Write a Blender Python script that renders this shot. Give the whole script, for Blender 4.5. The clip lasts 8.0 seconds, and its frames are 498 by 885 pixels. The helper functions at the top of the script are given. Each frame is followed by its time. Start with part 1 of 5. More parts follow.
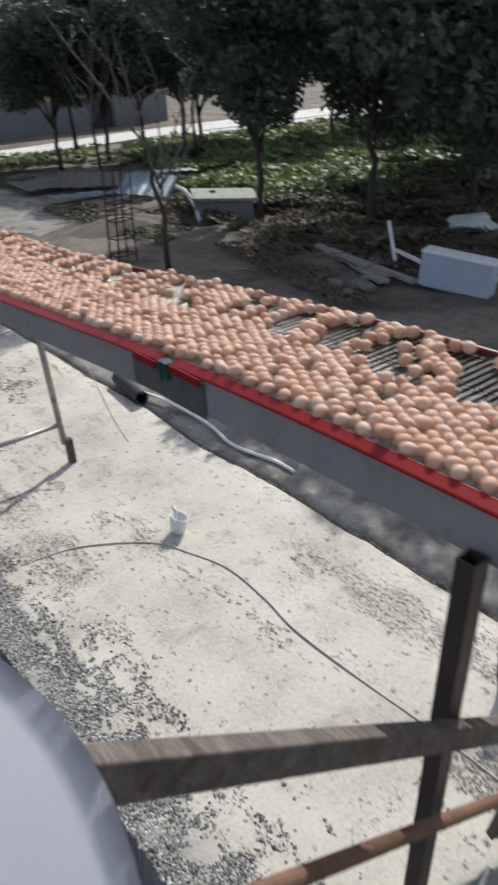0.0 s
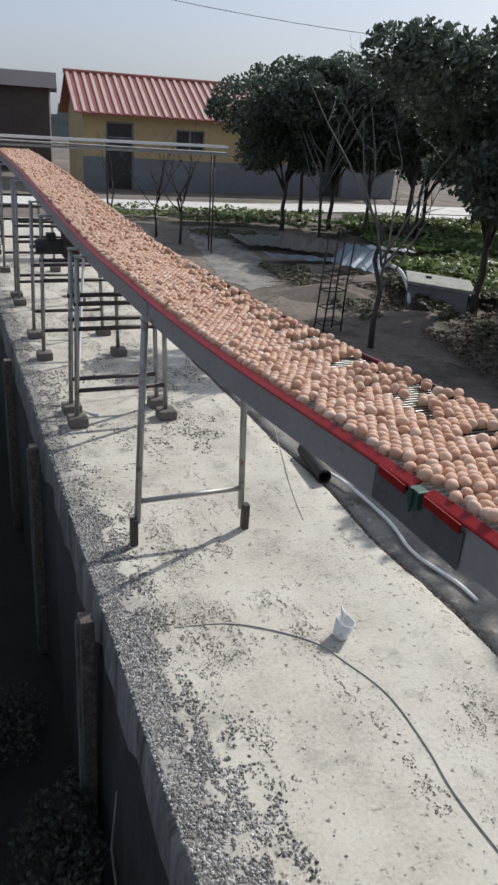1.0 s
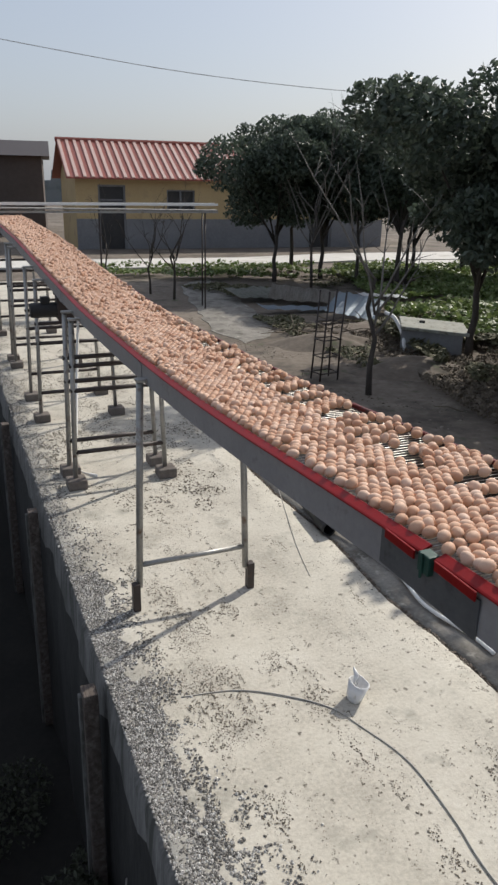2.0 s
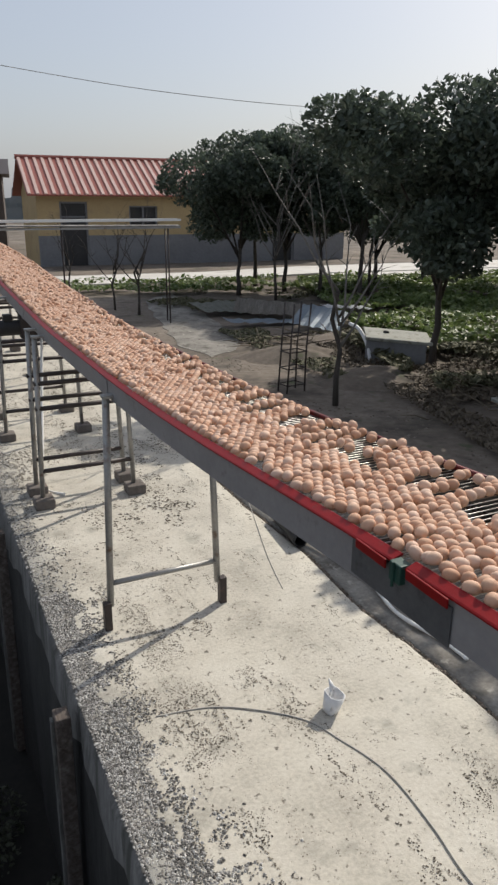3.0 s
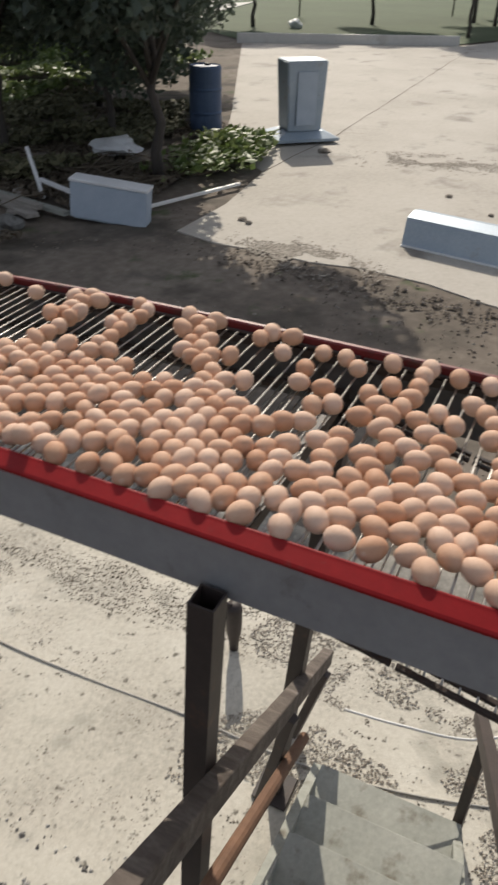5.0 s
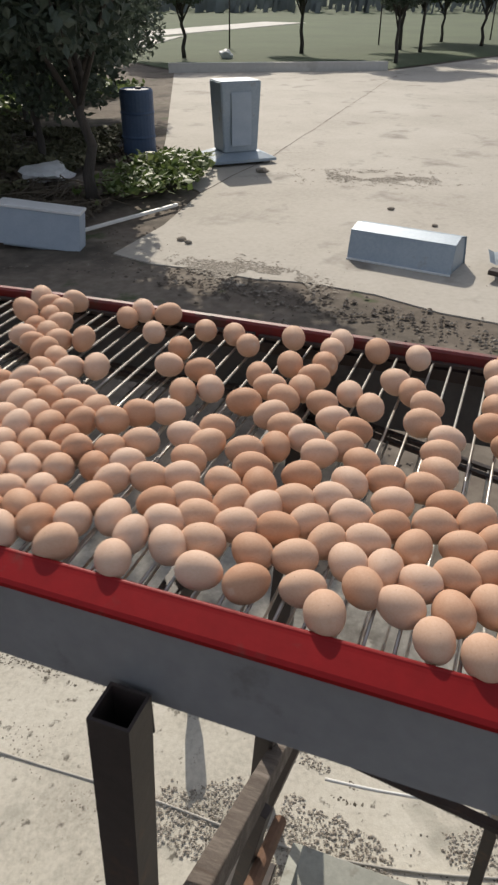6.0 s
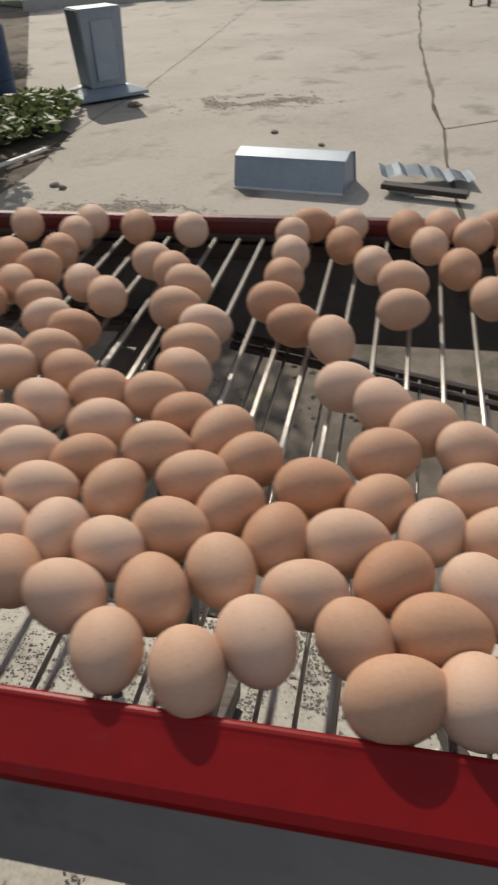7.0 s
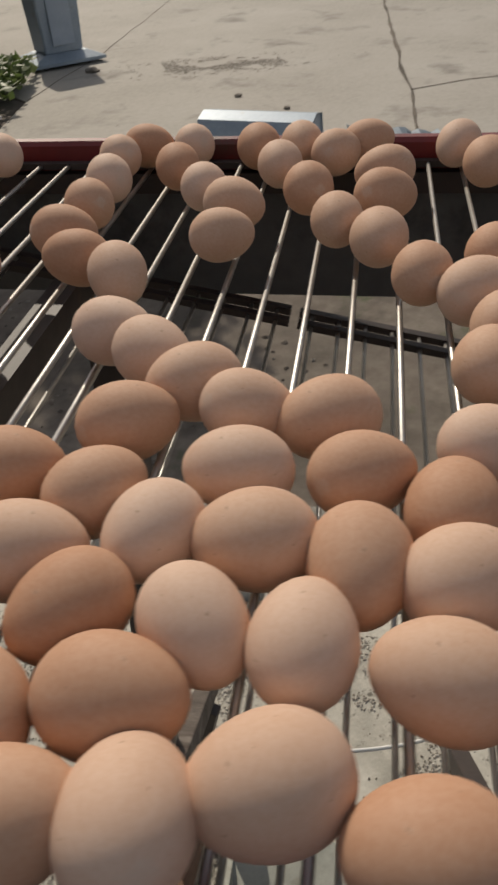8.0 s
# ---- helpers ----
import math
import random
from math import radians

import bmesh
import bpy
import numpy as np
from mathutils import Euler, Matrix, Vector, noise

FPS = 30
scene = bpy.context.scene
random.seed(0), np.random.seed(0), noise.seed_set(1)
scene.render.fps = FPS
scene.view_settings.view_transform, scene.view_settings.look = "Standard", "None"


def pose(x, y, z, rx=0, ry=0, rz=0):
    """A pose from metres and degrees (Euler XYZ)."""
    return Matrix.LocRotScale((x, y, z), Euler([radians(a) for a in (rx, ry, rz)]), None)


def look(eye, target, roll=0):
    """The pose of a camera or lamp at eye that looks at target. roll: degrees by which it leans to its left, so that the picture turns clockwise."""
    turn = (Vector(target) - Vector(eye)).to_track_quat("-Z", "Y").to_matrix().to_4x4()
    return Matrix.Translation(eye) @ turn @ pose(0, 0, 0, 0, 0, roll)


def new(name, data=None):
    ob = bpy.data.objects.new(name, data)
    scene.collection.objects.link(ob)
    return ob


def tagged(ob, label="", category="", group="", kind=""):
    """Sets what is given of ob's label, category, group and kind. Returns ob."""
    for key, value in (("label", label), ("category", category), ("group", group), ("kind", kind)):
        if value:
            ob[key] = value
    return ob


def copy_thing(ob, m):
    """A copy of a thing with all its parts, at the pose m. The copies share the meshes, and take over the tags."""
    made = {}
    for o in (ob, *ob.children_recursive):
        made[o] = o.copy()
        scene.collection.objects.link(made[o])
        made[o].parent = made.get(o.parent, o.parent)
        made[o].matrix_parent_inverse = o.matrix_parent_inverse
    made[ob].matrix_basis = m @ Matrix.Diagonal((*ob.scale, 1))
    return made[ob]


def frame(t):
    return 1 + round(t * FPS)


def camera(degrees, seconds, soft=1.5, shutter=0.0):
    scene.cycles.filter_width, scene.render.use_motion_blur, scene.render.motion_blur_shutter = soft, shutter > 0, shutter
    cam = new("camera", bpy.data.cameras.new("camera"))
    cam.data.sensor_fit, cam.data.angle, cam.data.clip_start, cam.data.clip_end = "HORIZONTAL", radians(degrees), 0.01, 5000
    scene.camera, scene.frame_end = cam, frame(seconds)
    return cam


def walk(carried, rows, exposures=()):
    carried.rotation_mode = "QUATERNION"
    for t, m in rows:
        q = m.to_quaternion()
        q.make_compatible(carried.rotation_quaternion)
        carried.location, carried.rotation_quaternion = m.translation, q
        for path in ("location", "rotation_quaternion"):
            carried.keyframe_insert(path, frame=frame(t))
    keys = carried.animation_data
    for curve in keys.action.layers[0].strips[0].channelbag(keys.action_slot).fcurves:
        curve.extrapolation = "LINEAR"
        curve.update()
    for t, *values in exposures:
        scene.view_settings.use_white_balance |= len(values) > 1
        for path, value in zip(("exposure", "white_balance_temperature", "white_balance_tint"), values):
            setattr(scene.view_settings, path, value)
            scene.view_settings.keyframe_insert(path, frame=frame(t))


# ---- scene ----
cam = camera(38.09, 8.0, soft=2.5, shutter=0.3)
PATH = [
    (0.0, look((0.076, -0.725, 2.803), (0.797, 0.877, 1.847), -3.79)),
    (0.5, look((-0.051, -0.445, 2.815), (0.451, 1.291, 1.958), 1.87)),
    (1.0, look((-0.085, -0.318, 2.837), (0.266, 1.481, 2.036), 3.86)),
    (2.5, look((-0.049, -0.210, 2.858), (0.328, 1.645, 2.215), 0.17)),
    (3.0, look((-0.052, -0.209, 2.852), (0.384, 1.635, 2.212), 0.41)),
    (3.5, look((-0.002, -0.229, 2.824), (0.573, 1.539, 2.087), -0.78)),
    (4.0, look((0.156, -0.268, 2.766), (1.134, 1.182, 1.797), -1.73)),
    (4.5, look((0.272, -0.335, 2.728), (1.446, 0.834, 1.607), -0.20)),
    (5.0, look((0.367, -0.364, 2.714), (1.677, 0.635, 1.581), 1.04)),
    (5.2, look((0.410, -0.359, 2.685), (1.787, 0.613, 1.608), 0.49)),
    (6.5, look((0.806, -0.125, 2.347), (2.236, 0.743, 1.251), -1.00)),
    (7.0, look((0.924, -0.133, 2.267), (2.372, 0.567, 1.078), -3.54)),
    (7.5, look((0.996, -0.087, 2.184), (2.533, 0.442, 1.019), -2.90)),
    (8.0, look((1.048, -0.091, 2.170), (2.481, 0.533, 0.922), -4.10)),
]
LIGHT = [(0.0, 0.20, 5700, 10), (1.0, 0.05, 5700, 10), (2.5, 0.06, 6120, 10), (3.4, 0.06, 6120, 10), (4.1, 0.20, 6220, 10), (5.2, 0.0, 6320, 10), (6.5, -0.12, 6250, 10), (7.0, -0.36, 6400, 10), (8.0, -0.58, 6550, 10)]
walk(cam, PATH, LIGHT)

# ---- world, sun ----
SUN_AZ = (0.775, 0.632)          # towards the sun, on the plan
SUN_EL = 38.0
world = bpy.data.worlds.new("world")
scene.world = world
world.use_nodes = True
wn = world.node_tree
sky = wn.nodes.new("ShaderNodeTexSky")
sky.sky_type, sky.sun_disc = "NISHITA", False
sky.sun_elevation = radians(SUN_EL)
sky.sun_rotation = math.atan2(SUN_AZ[0], SUN_AZ[1])
sky.air_density, sky.dust_density, sky.ozone_density = 1.0, 3.0, 1.0
haze = wn.nodes.new("ShaderNodeMix")
haze.data_type = "RGBA"
haze.inputs["Factor"].default_value = 0.55
haze.inputs["B"].default_value = (5.0, 5.1, 5.3, 1)
wn.links.new(sky.outputs[0], haze.inputs["A"])
wn.links.new(haze.outputs["Result"], wn.nodes["Background"].inputs[0])
wn.nodes["Background"].inputs[1].default_value = 0.108
sun = new("sun", bpy.data.lights.new("sun", "SUN"))
sun.data.energy, sun.data.angle, sun.data.color = 4.0, radians(0.6), (1.0, 0.90, 0.75)
sun.matrix_world = look((0, 0, 0), (-SUN_AZ[0], -SUN_AZ[1], -math.tan(radians(SUN_EL))))

# ---- belt frame: a across, s along, from the near rail's outer foot ----
BELT = pose(1.073, 0, 0, 0, 0, 12.41)


def at(a, s, z=0.0):
    return BELT @ Vector((a, s, z))


# ---- mesh helpers ----
def part(name, bm, material, parent=None, label="", smooth=False):
    me = bpy.data.meshes.new(name)
    bm.to_mesh(me)
    bm.free()
    me.materials.append(material)
    if smooth:
        me.polygons.foreach_set("use_smooth", [True] * len(me.polygons))
    ob = new(name, me)
    if parent is not None:
        ob.parent = parent
    if label:
        ob["label"] = label
    return ob


def thing(name, label, category, group="", kind="", m=None):
    ob = new(name)
    ob.empty_display_size = 0.1
    if m is not None:
        ob.matrix_world = m
    return tagged(ob, label, category, group, kind)


def box(bm, x0, x1, y0, y1, z0, z1, m=None, bevel=0.0):
    vs = [bm.verts.new((x, y, z)) for z in (z0, z1) for y in (y0, y1) for x in (x0, x1)]
    fs = [bm.faces.new([vs[i] for i in f]) for f in ((0, 2, 3, 1), (4, 5, 7, 6), (0, 1, 5, 4), (2, 6, 7, 3), (0, 4, 6, 2), (1, 3, 7, 5))]
    if bevel:
        es = list({e for f in fs for e in f.edges})
        got = bmesh.ops.bevel(bm, geom=es, offset=bevel, segments=2, affect="EDGES", profile=0.5)
        vs = list({v for f in got["faces"] for v in f.verts} | {v for v in vs if v.is_valid})
    if m is not None:
        bmesh.ops.transform(bm, matrix=m, verts=[v for v in vs if v.is_valid])


def tube(bm, pts, radii, seg=8, caps=True):
    """A tube through the points; radii one number or one for each point."""
    pts = [Vector(p) for p in pts]
    n = len(pts)
    if not hasattr(radii, "__len__"):
        radii = [radii] * n
    rings = []
    up = Vector((0.13, 0.31, 0.94)).normalized()
    for i, p in enumerate(pts):
        d = (pts[min(i + 1, n - 1)] - pts[max(i - 1, 0)]).normalized()
        u = d.cross(up)
        if u.length < 0.05:
            u = d.cross(Vector((1, 0, 0)))
        u.normalize()
        w = d.cross(u)
        rings.append([bm.verts.new(p + radii[i] * (math.cos(k * math.tau / seg) * u + math.sin(k * math.tau / seg) * w)) for k in range(seg)])
    for r0, r1 in zip(rings, rings[1:]):
        for k in range(seg):
            bm.faces.new((r0[k], r0[(k + 1) % seg], r1[(k + 1) % seg], r1[k]))
    if caps:
        bm.faces.new(rings[0][::-1])
        bm.faces.new(rings[-1])


def beam(bm, p, q, w, h, up=(0, 0, 1), bevel=0.0):
    """A square timber from p to q, w wide and h high."""
    p, q = Vector(p), Vector(q)
    d = (q - p)
    y = d.normalized()
    x = y.cross(Vector(up)).normalized()
    z = x.cross(y)
    m = Matrix((x, y, z)).transposed().to_4x4()
    m.translation = p
    box(bm, -w / 2, w / 2, 0, d.length, -h / 2, h / 2, m, bevel)


def lathe(bm, prof, seg=20, m=None):
    """A turned body; prof is rows of radius and height."""
    rings = []
    for r, z in prof:
        rings.append([bm.verts.new((r * math.cos(k * math.tau / seg), r * math.sin(k * math.tau / seg), z)) for k in range(seg)] if r > 1e-6 else [bm.verts.new((0, 0, z))])
    for r0, r1 in zip(rings, rings[1:]):
        for k in range(seg):
            a, b, c, d = r0[k % len(r0)], r0[(k + 1) % len(r0)], r1[(k + 1) % len(r1)], r1[k % len(r1)]
            bm.faces.new([v for i, v in enumerate((a, b, c, d)) if v not in (a, b, c, d)[:i]])
    if m is not None:
        bmesh.ops.transform(bm, matrix=m, verts=[v for r in rings for v in r])


def sweep(bm, section, path, closed=True):
    """A section of (a, z) pairs carried along rows of (s, z)."""
    rings = [[bm.verts.new((a, s, z + dz)) for a, dz in section] for s, z in path]
    n = len(section)
    for r0, r1 in zip(rings, rings[1:]):
        for k in range(n if closed else n - 1):
            bm.faces.new((r0[k], r0[(k + 1) % n], r1[(k + 1) % n], r1[k]))
    if closed:
        bm.faces.new(rings[0][::-1])
        bm.faces.new(rings[-1])
    bmesh.ops.recalc_face_normals(bm, faces=bm.faces)


# ---- materials ----
def material(name, colours, rough=0.7, metal=0.0, scale=6.0, fine=60.0, bump=0.15, spots=None, each="", stretch=None, wear=None, coat=0.0):
    """colours: dark to light, by two scales of noise. spots: (colour, scale, from, to). each: random by object or island. wear: (colour, scale, from, to)."""
    m = bpy.data.materials.new(name)
    m.use_nodes = True
    t = m.node_tree
    N, K = t.nodes, t.links
    b = N["Principled BSDF"]
    b.inputs["Roughness"].default_value, b.inputs["Metallic"].default_value = rough, metal
    b.inputs["Coat Weight"].default_value = coat
    co = N.new("ShaderNodeTexCoord")
    mp = N.new("ShaderNodeMapping")
    K.new(co.outputs["Object"], mp.inputs[0])
    if stretch:
        mp.inputs["Scale"].default_value = stretch

    def noisy(sc, detail=6):
        n = N.new("ShaderNodeTexNoise")
        n.inputs["Scale"].default_value, n.inputs["Detail"].default_value, n.inputs["Roughness"].default_value = sc, detail, 0.62
        K.new(mp.outputs[0], n.inputs["Vector"])
        return n.outputs[0]

    def math_node(op, a, c):
        n = N.new("ShaderNodeMath")
        n.operation = op
        for i, v in enumerate((a, c)):
            if isinstance(v, (int, float)):
                n.inputs[i].default_value = v
            else:
                K.new(v, n.inputs[i])
        return n.outputs[0]

    big, small = noisy(scale), noisy(fine, 4)
    mix = math_node("ADD", math_node("MULTIPLY", big, 0.62), math_node("MULTIPLY", small, 0.38))
    if each:
        if each == "object":
            src = N.new("ShaderNodeObjectInfo").outputs["Random"]
        else:
            src = N.new("ShaderNodeNewGeometry").outputs["Random Per Island"]
        mix = math_node("ADD", math_node("MULTIPLY", mix, 0.45), math_node("MULTIPLY", math_node("ADD", math_node("MULTIPLY", src, 0.5), 0.25), 0.55))
    ramp = N.new("ShaderNodeValToRGB")
    el = ramp.color_ramp.elements
    while len(el) < len(colours):
        el.new(0.5)
    for i, c in enumerate(colours):
        el[i].position = 0.33 + 0.34 * i / max(1, len(colours) - 1)
        el[i].color = (*c, 1)
    K.new(mix, ramp.inputs[0])
    out = ramp.outputs[0]
    for extra in (spots, wear):
        if extra:
            c, sc, lo, hi = extra
            r = N.new("ShaderNodeValToRGB")
            r.color_ramp.elements[0].position, r.color_ramp.elements[1].position = lo, hi
            K.new(noisy(sc, 8), r.inputs[0])
            mx = N.new("ShaderNodeMix")
            mx.data_type = "RGBA"
            K.new(r.outputs[0], mx.inputs["Factor"])
            K.new(out, mx.inputs["A"])
            mx.inputs["B"].default_value = (*c, 1)
            out = mx.outputs["Result"]
    K.new(out, b.inputs["Base Color"])
    if bump:
        bp = N.new("ShaderNodeBump")
        bp.inputs["Strength"].default_value, bp.inputs["Distance"].default_value = bump, 0.02
        K.new(mix, bp.inputs["Height"])
        K.new(bp.outputs[0], b.inputs["Normal"])
    return m


EGG = [(0.465, 0.241, 0.137), (0.57, 0.354, 0.236), (0.67, 0.479, 0.366)]
M_EGG = material("egg_shell", EGG, 0.7, scale=14, fine=420, bump=0.035, each="object", spots=((0.34, 0.19, 0.11), 240, 0.66, 0.76), wear=((0.60, 0.47, 0.37), 40, 0.64, 0.80))
M_EGGS = material("egg_shells", EGG, 0.7, scale=9, fine=300, bump=0.02, each="island")
M_RED = material("red_paint", [(0.19, 0.004, 0.005), (0.26, 0.006, 0.008)], 0.42, scale=5, fine=50, bump=0.04, wear=((0.16, 0.03, 0.025), 16, 0.62, 0.72))
M_RED.node_tree.nodes["Principled BSDF"].inputs["Specular IOR Level"].default_value = 0.22
M_RED2 = material("old_red_paint", [(0.11, 0.014, 0.014), (0.19, 0.02, 0.02)], 0.5, scale=5, fine=50, bump=0.08, wear=((0.07, 0.035, 0.025), 12, 0.5, 0.62))
M_GREY = material("galvanised_sheet", [(0.27, 0.27, 0.28), (0.36, 0.36, 0.37)], 0.42, metal=0.35, scale=3, fine=40, bump=0.03, wear=((0.2, 0.19, 0.18), 9, 0.6, 0.75))
M_TRAY = material("weathered_tray", [(0.17, 0.16, 0.145), (0.29, 0.275, 0.255), (0.38, 0.365, 0.34)], 0.75, scale=5, fine=70, bump=0.1, stretch=(1, 0.15, 1), spots=((0.12, 0.10, 0.08), 14, 0.58, 0.7))
M_ROD = material("steel_rod", [(0.42, 0.40, 0.37), (0.62, 0.60, 0.57)], 0.42, metal=0.9, scale=8, fine=80, bump=0.03)
# joint plate's own dark grey; on the far panel it stands for shade
M_PLATE = material("dark_plate_and_panel_shade", [(0.085, 0.09, 0.095), (0.14, 0.145, 0.15)], 0.5, metal=0.3, scale=5, fine=50, bump=0.05, wear=((0.05, 0.05, 0.05), 12, 0.55, 0.7))
M_PIPE = material("galvanised_pipe", [(0.27, 0.27, 0.26), (0.40, 0.39, 0.37)], 0.45, metal=0.5, scale=5, fine=40, bump=0.05, wear=((0.16, 0.11, 0.08), 7, 0.58, 0.7))
M_DARK = material("brown_painted_steel", [(0.030, 0.022, 0.020), (0.055, 0.040, 0.035)], 0.55, scale=6, fine=60, bump=0.08, wear=((0.10, 0.055, 0.035), 12, 0.62, 0.75))
M_WOOD = material("weathered_timber", [(0.045, 0.034, 0.028), (0.10, 0.08, 0.067), (0.21, 0.18, 0.155)], 0.8, scale=4, fine=45, bump=0.25, stretch=(5, 0.5, 5), wear=((0.06, 0.04, 0.03), 6, 0.55, 0.68))
M_RUST = material("rusty_tube", [(0.10, 0.052, 0.03), (0.19, 0.10, 0.058)], 0.75, scale=7, fine=60, bump=0.15)
M_TREAD = material("grey_tread", [(0.22, 0.23, 0.20), (0.36, 0.36, 0.32)], 0.8, scale=5, fine=50, bump=0.15, spots=((0.13, 0.11, 0.08), 9, 0.55, 0.7))
M_SLAB = material("pale_concrete", [(0.34, 0.315, 0.265), (0.515, 0.482, 0.41), (0.61, 0.58, 0.505)], 0.88, scale=1.6, fine=42, bump=0.3, spots=((0.30, 0.285, 0.24), 2.6, 0.57, 0.72), wear=((0.15, 0.135, 0.11), 17, 0.60, 0.67))
M_EDGE = material("rough_concrete_face", [(0.07, 0.068, 0.063), (0.15, 0.145, 0.135), (0.26, 0.25, 0.235)], 0.95, scale=2.2, fine=26, bump=0.6, stretch=(1, 2.2, 0.35), spots=((0.07, 0.07, 0.06), 5, 0.5, 0.66))
# earth below the slab, near black: shade of the pit put into its colour
M_BANK = material("earth_bank_with_shade", [(0.012, 0.011, 0.010), (0.030, 0.028, 0.025), (0.055, 0.052, 0.046)], 0.95, scale=2.0, fine=20, bump=0.7, stretch=(1, 1.5, 0.4))
M_SPECK = material("dark_grit", [(0.055, 0.046, 0.035), (0.12, 0.102, 0.08), (0.22, 0.195, 0.155)], 0.95, scale=20, fine=80, bump=0.3, each="island")
M_PAD = material("yard_concrete", [(0.33, 0.30, 0.255), (0.41, 0.375, 0.325), (0.46, 0.43, 0.38)], 0.8, scale=0.45, fine=18, bump=0.08, spots=((0.22, 0.195, 0.165), 1.1, 0.56, 0.72), wear=((0.25, 0.22, 0.185), 6, 0.68, 0.76))
M_DIRT = material("yard_dirt", [(0.085, 0.068, 0.052), (0.15, 0.122, 0.096), (0.24, 0.205, 0.165)], 0.95, scale=0.35, fine=9, bump=0.4, spots=((0.06, 0.05, 0.038), 0.9, 0.5, 0.66), wear=((0.07, 0.085, 0.035), 1.7, 0.60, 0.70))
M_ROAD = material("road_concrete", [(0.50, 0.48, 0.44), (0.62, 0.60, 0.56)], 0.85, scale=0.5, fine=9, bump=0.05, spots=((0.38, 0.35, 0.30), 0.8, 0.55, 0.7))
M_STONE = material("pebbles", [(0.035, 0.032, 0.030), (0.19, 0.18, 0.165), (0.66, 0.645, 0.61)], 0.9, scale=30, fine=90, bump=0.2, each="island")
M_CLOD = material("dirt_clods", [(0.07, 0.055, 0.042), (0.15, 0.12, 0.095), (0.26, 0.23, 0.19)], 0.95, scale=20, fine=80, bump=0.3, each="island")
M_PLANK = material("grey_old_planks", [(0.16, 0.14, 0.12), (0.28, 0.255, 0.225), (0.38, 0.35, 0.31)], 0.85, scale=4, fine=45, bump=0.25, stretch=(5, 0.5, 5))
M_BRUSH = material("dull_olive_brush", [(0.05, 0.052, 0.026), (0.10, 0.098, 0.05), (0.18, 0.165, 0.09)], 0.8, scale=3, fine=30, bump=0.0, each="island")
M_CRUMB = material("pale_crumbs", [(0.19, 0.165, 0.135), (0.32, 0.285, 0.24), (0.48, 0.445, 0.39)], 0.95, scale=20, fine=80, bump=0.3, each="island")
M_LEAF = material("dark_evergreen_leaf", [(0.046, 0.062, 0.046), (0.080, 0.105, 0.075), (0.135, 0.165, 0.12)], 0.45, scale=8, fine=30, bump=0.0, each="island")
M_CROP = material("garden_leaf", [(0.075, 0.115, 0.034), (0.135, 0.19, 0.055), (0.24, 0.28, 0.11)], 0.5, scale=3, fine=30, bump=0.0, each="island")
M_DRY = material("dry_stems", [(0.07, 0.055, 0.038), (0.15, 0.12, 0.085)], 0.9, scale=5, fine=30, bump=0.0, each="island")
M_BARK = material("bark", [(0.035, 0.030, 0.026), (0.085, 0.072, 0.062)], 0.9, scale=6, fine=40, bump=0.4, stretch=(4, 4, 0.6))
M_TWIG = material("bare_twig", [(0.11, 0.10, 0.09), (0.22, 0.205, 0.185)], 0.85, scale=6, fine=40, bump=0.1)
M_YELLOW = material("ochre_render", [(0.40, 0.29, 0.15), (0.50, 0.38, 0.20)], 0.9, scale=0.6, fine=12, bump=0.06, spots=((0.33, 0.24, 0.14), 1.2, 0.56, 0.7))
M_BASE = material("grey_plinth", [(0.15, 0.15, 0.16), (0.23, 0.23, 0.235)], 0.9, scale=0.8, fine=12, bump=0.06)
M_ROOF = material("red_roof_sheet", [(0.22, 0.06, 0.042), (0.30, 0.09, 0.065)], 0.5, scale=0.8, fine=9, bump=0.05, each="object")
M_RIB = material("faded_roof_rib", [(0.52, 0.36, 0.31), (0.64, 0.48, 0.42)], 0.5, scale=0.8, fine=9, bump=0.03)
M_DOOR = material("dark_door", [(0.018, 0.018, 0.020), (0.04, 0.038, 0.038)], 0.5, scale=2, fine=20, bump=0.05)
M_BARN = material("dark_barn_wall", [(0.060, 0.048, 0.042), (0.10, 0.082, 0.072)], 0.9, scale=0.4, fine=5, bump=0.1)
M_WHITE = material("white_plastic", [(0.66, 0.66, 0.66), (0.80, 0.80, 0.80)], 0.5, scale=3, fine=30, bump=0.04)
M_SACK = material("white_sheet", [(0.72, 0.72, 0.75), (0.80, 0.80, 0.82)], 0.6, scale=2, fine=220, bump=0.03)
# blue of the sky on the box's shaded side put into its colour
M_FOAM = material("sky_tinted_pale_box", [(0.34, 0.40, 0.48), (0.44, 0.50, 0.57)], 0.7, scale=4, fine=50, bump=0.06)
# bluer and darker than bare zinc: sky reflection on shaded sides is painted in
M_ZINC = material("sky_tinted_zinc", [(0.27, 0.33, 0.40), (0.38, 0.44, 0.50)], 0.5, metal=0.25, scale=2, fine=25, bump=0.05, wear=((0.26, 0.24, 0.22), 4, 0.6, 0.75))
M_BLUE = material("faded_blue_drum", [(0.040, 0.075, 0.15), (0.07, 0.11, 0.20)], 0.5, scale=3, fine=30, bump=0.05)
M_GREEN = material("green_clamp", [(0.012, 0.045, 0.035), (0.02, 0.075, 0.055)], 0.5, scale=20, fine=90, bump=0.05)
M_BLACK = material("black_rubber", [(0.010, 0.010, 0.011), (0.022, 0.022, 0.023)], 0.6, scale=8, fine=60, bump=0.08)
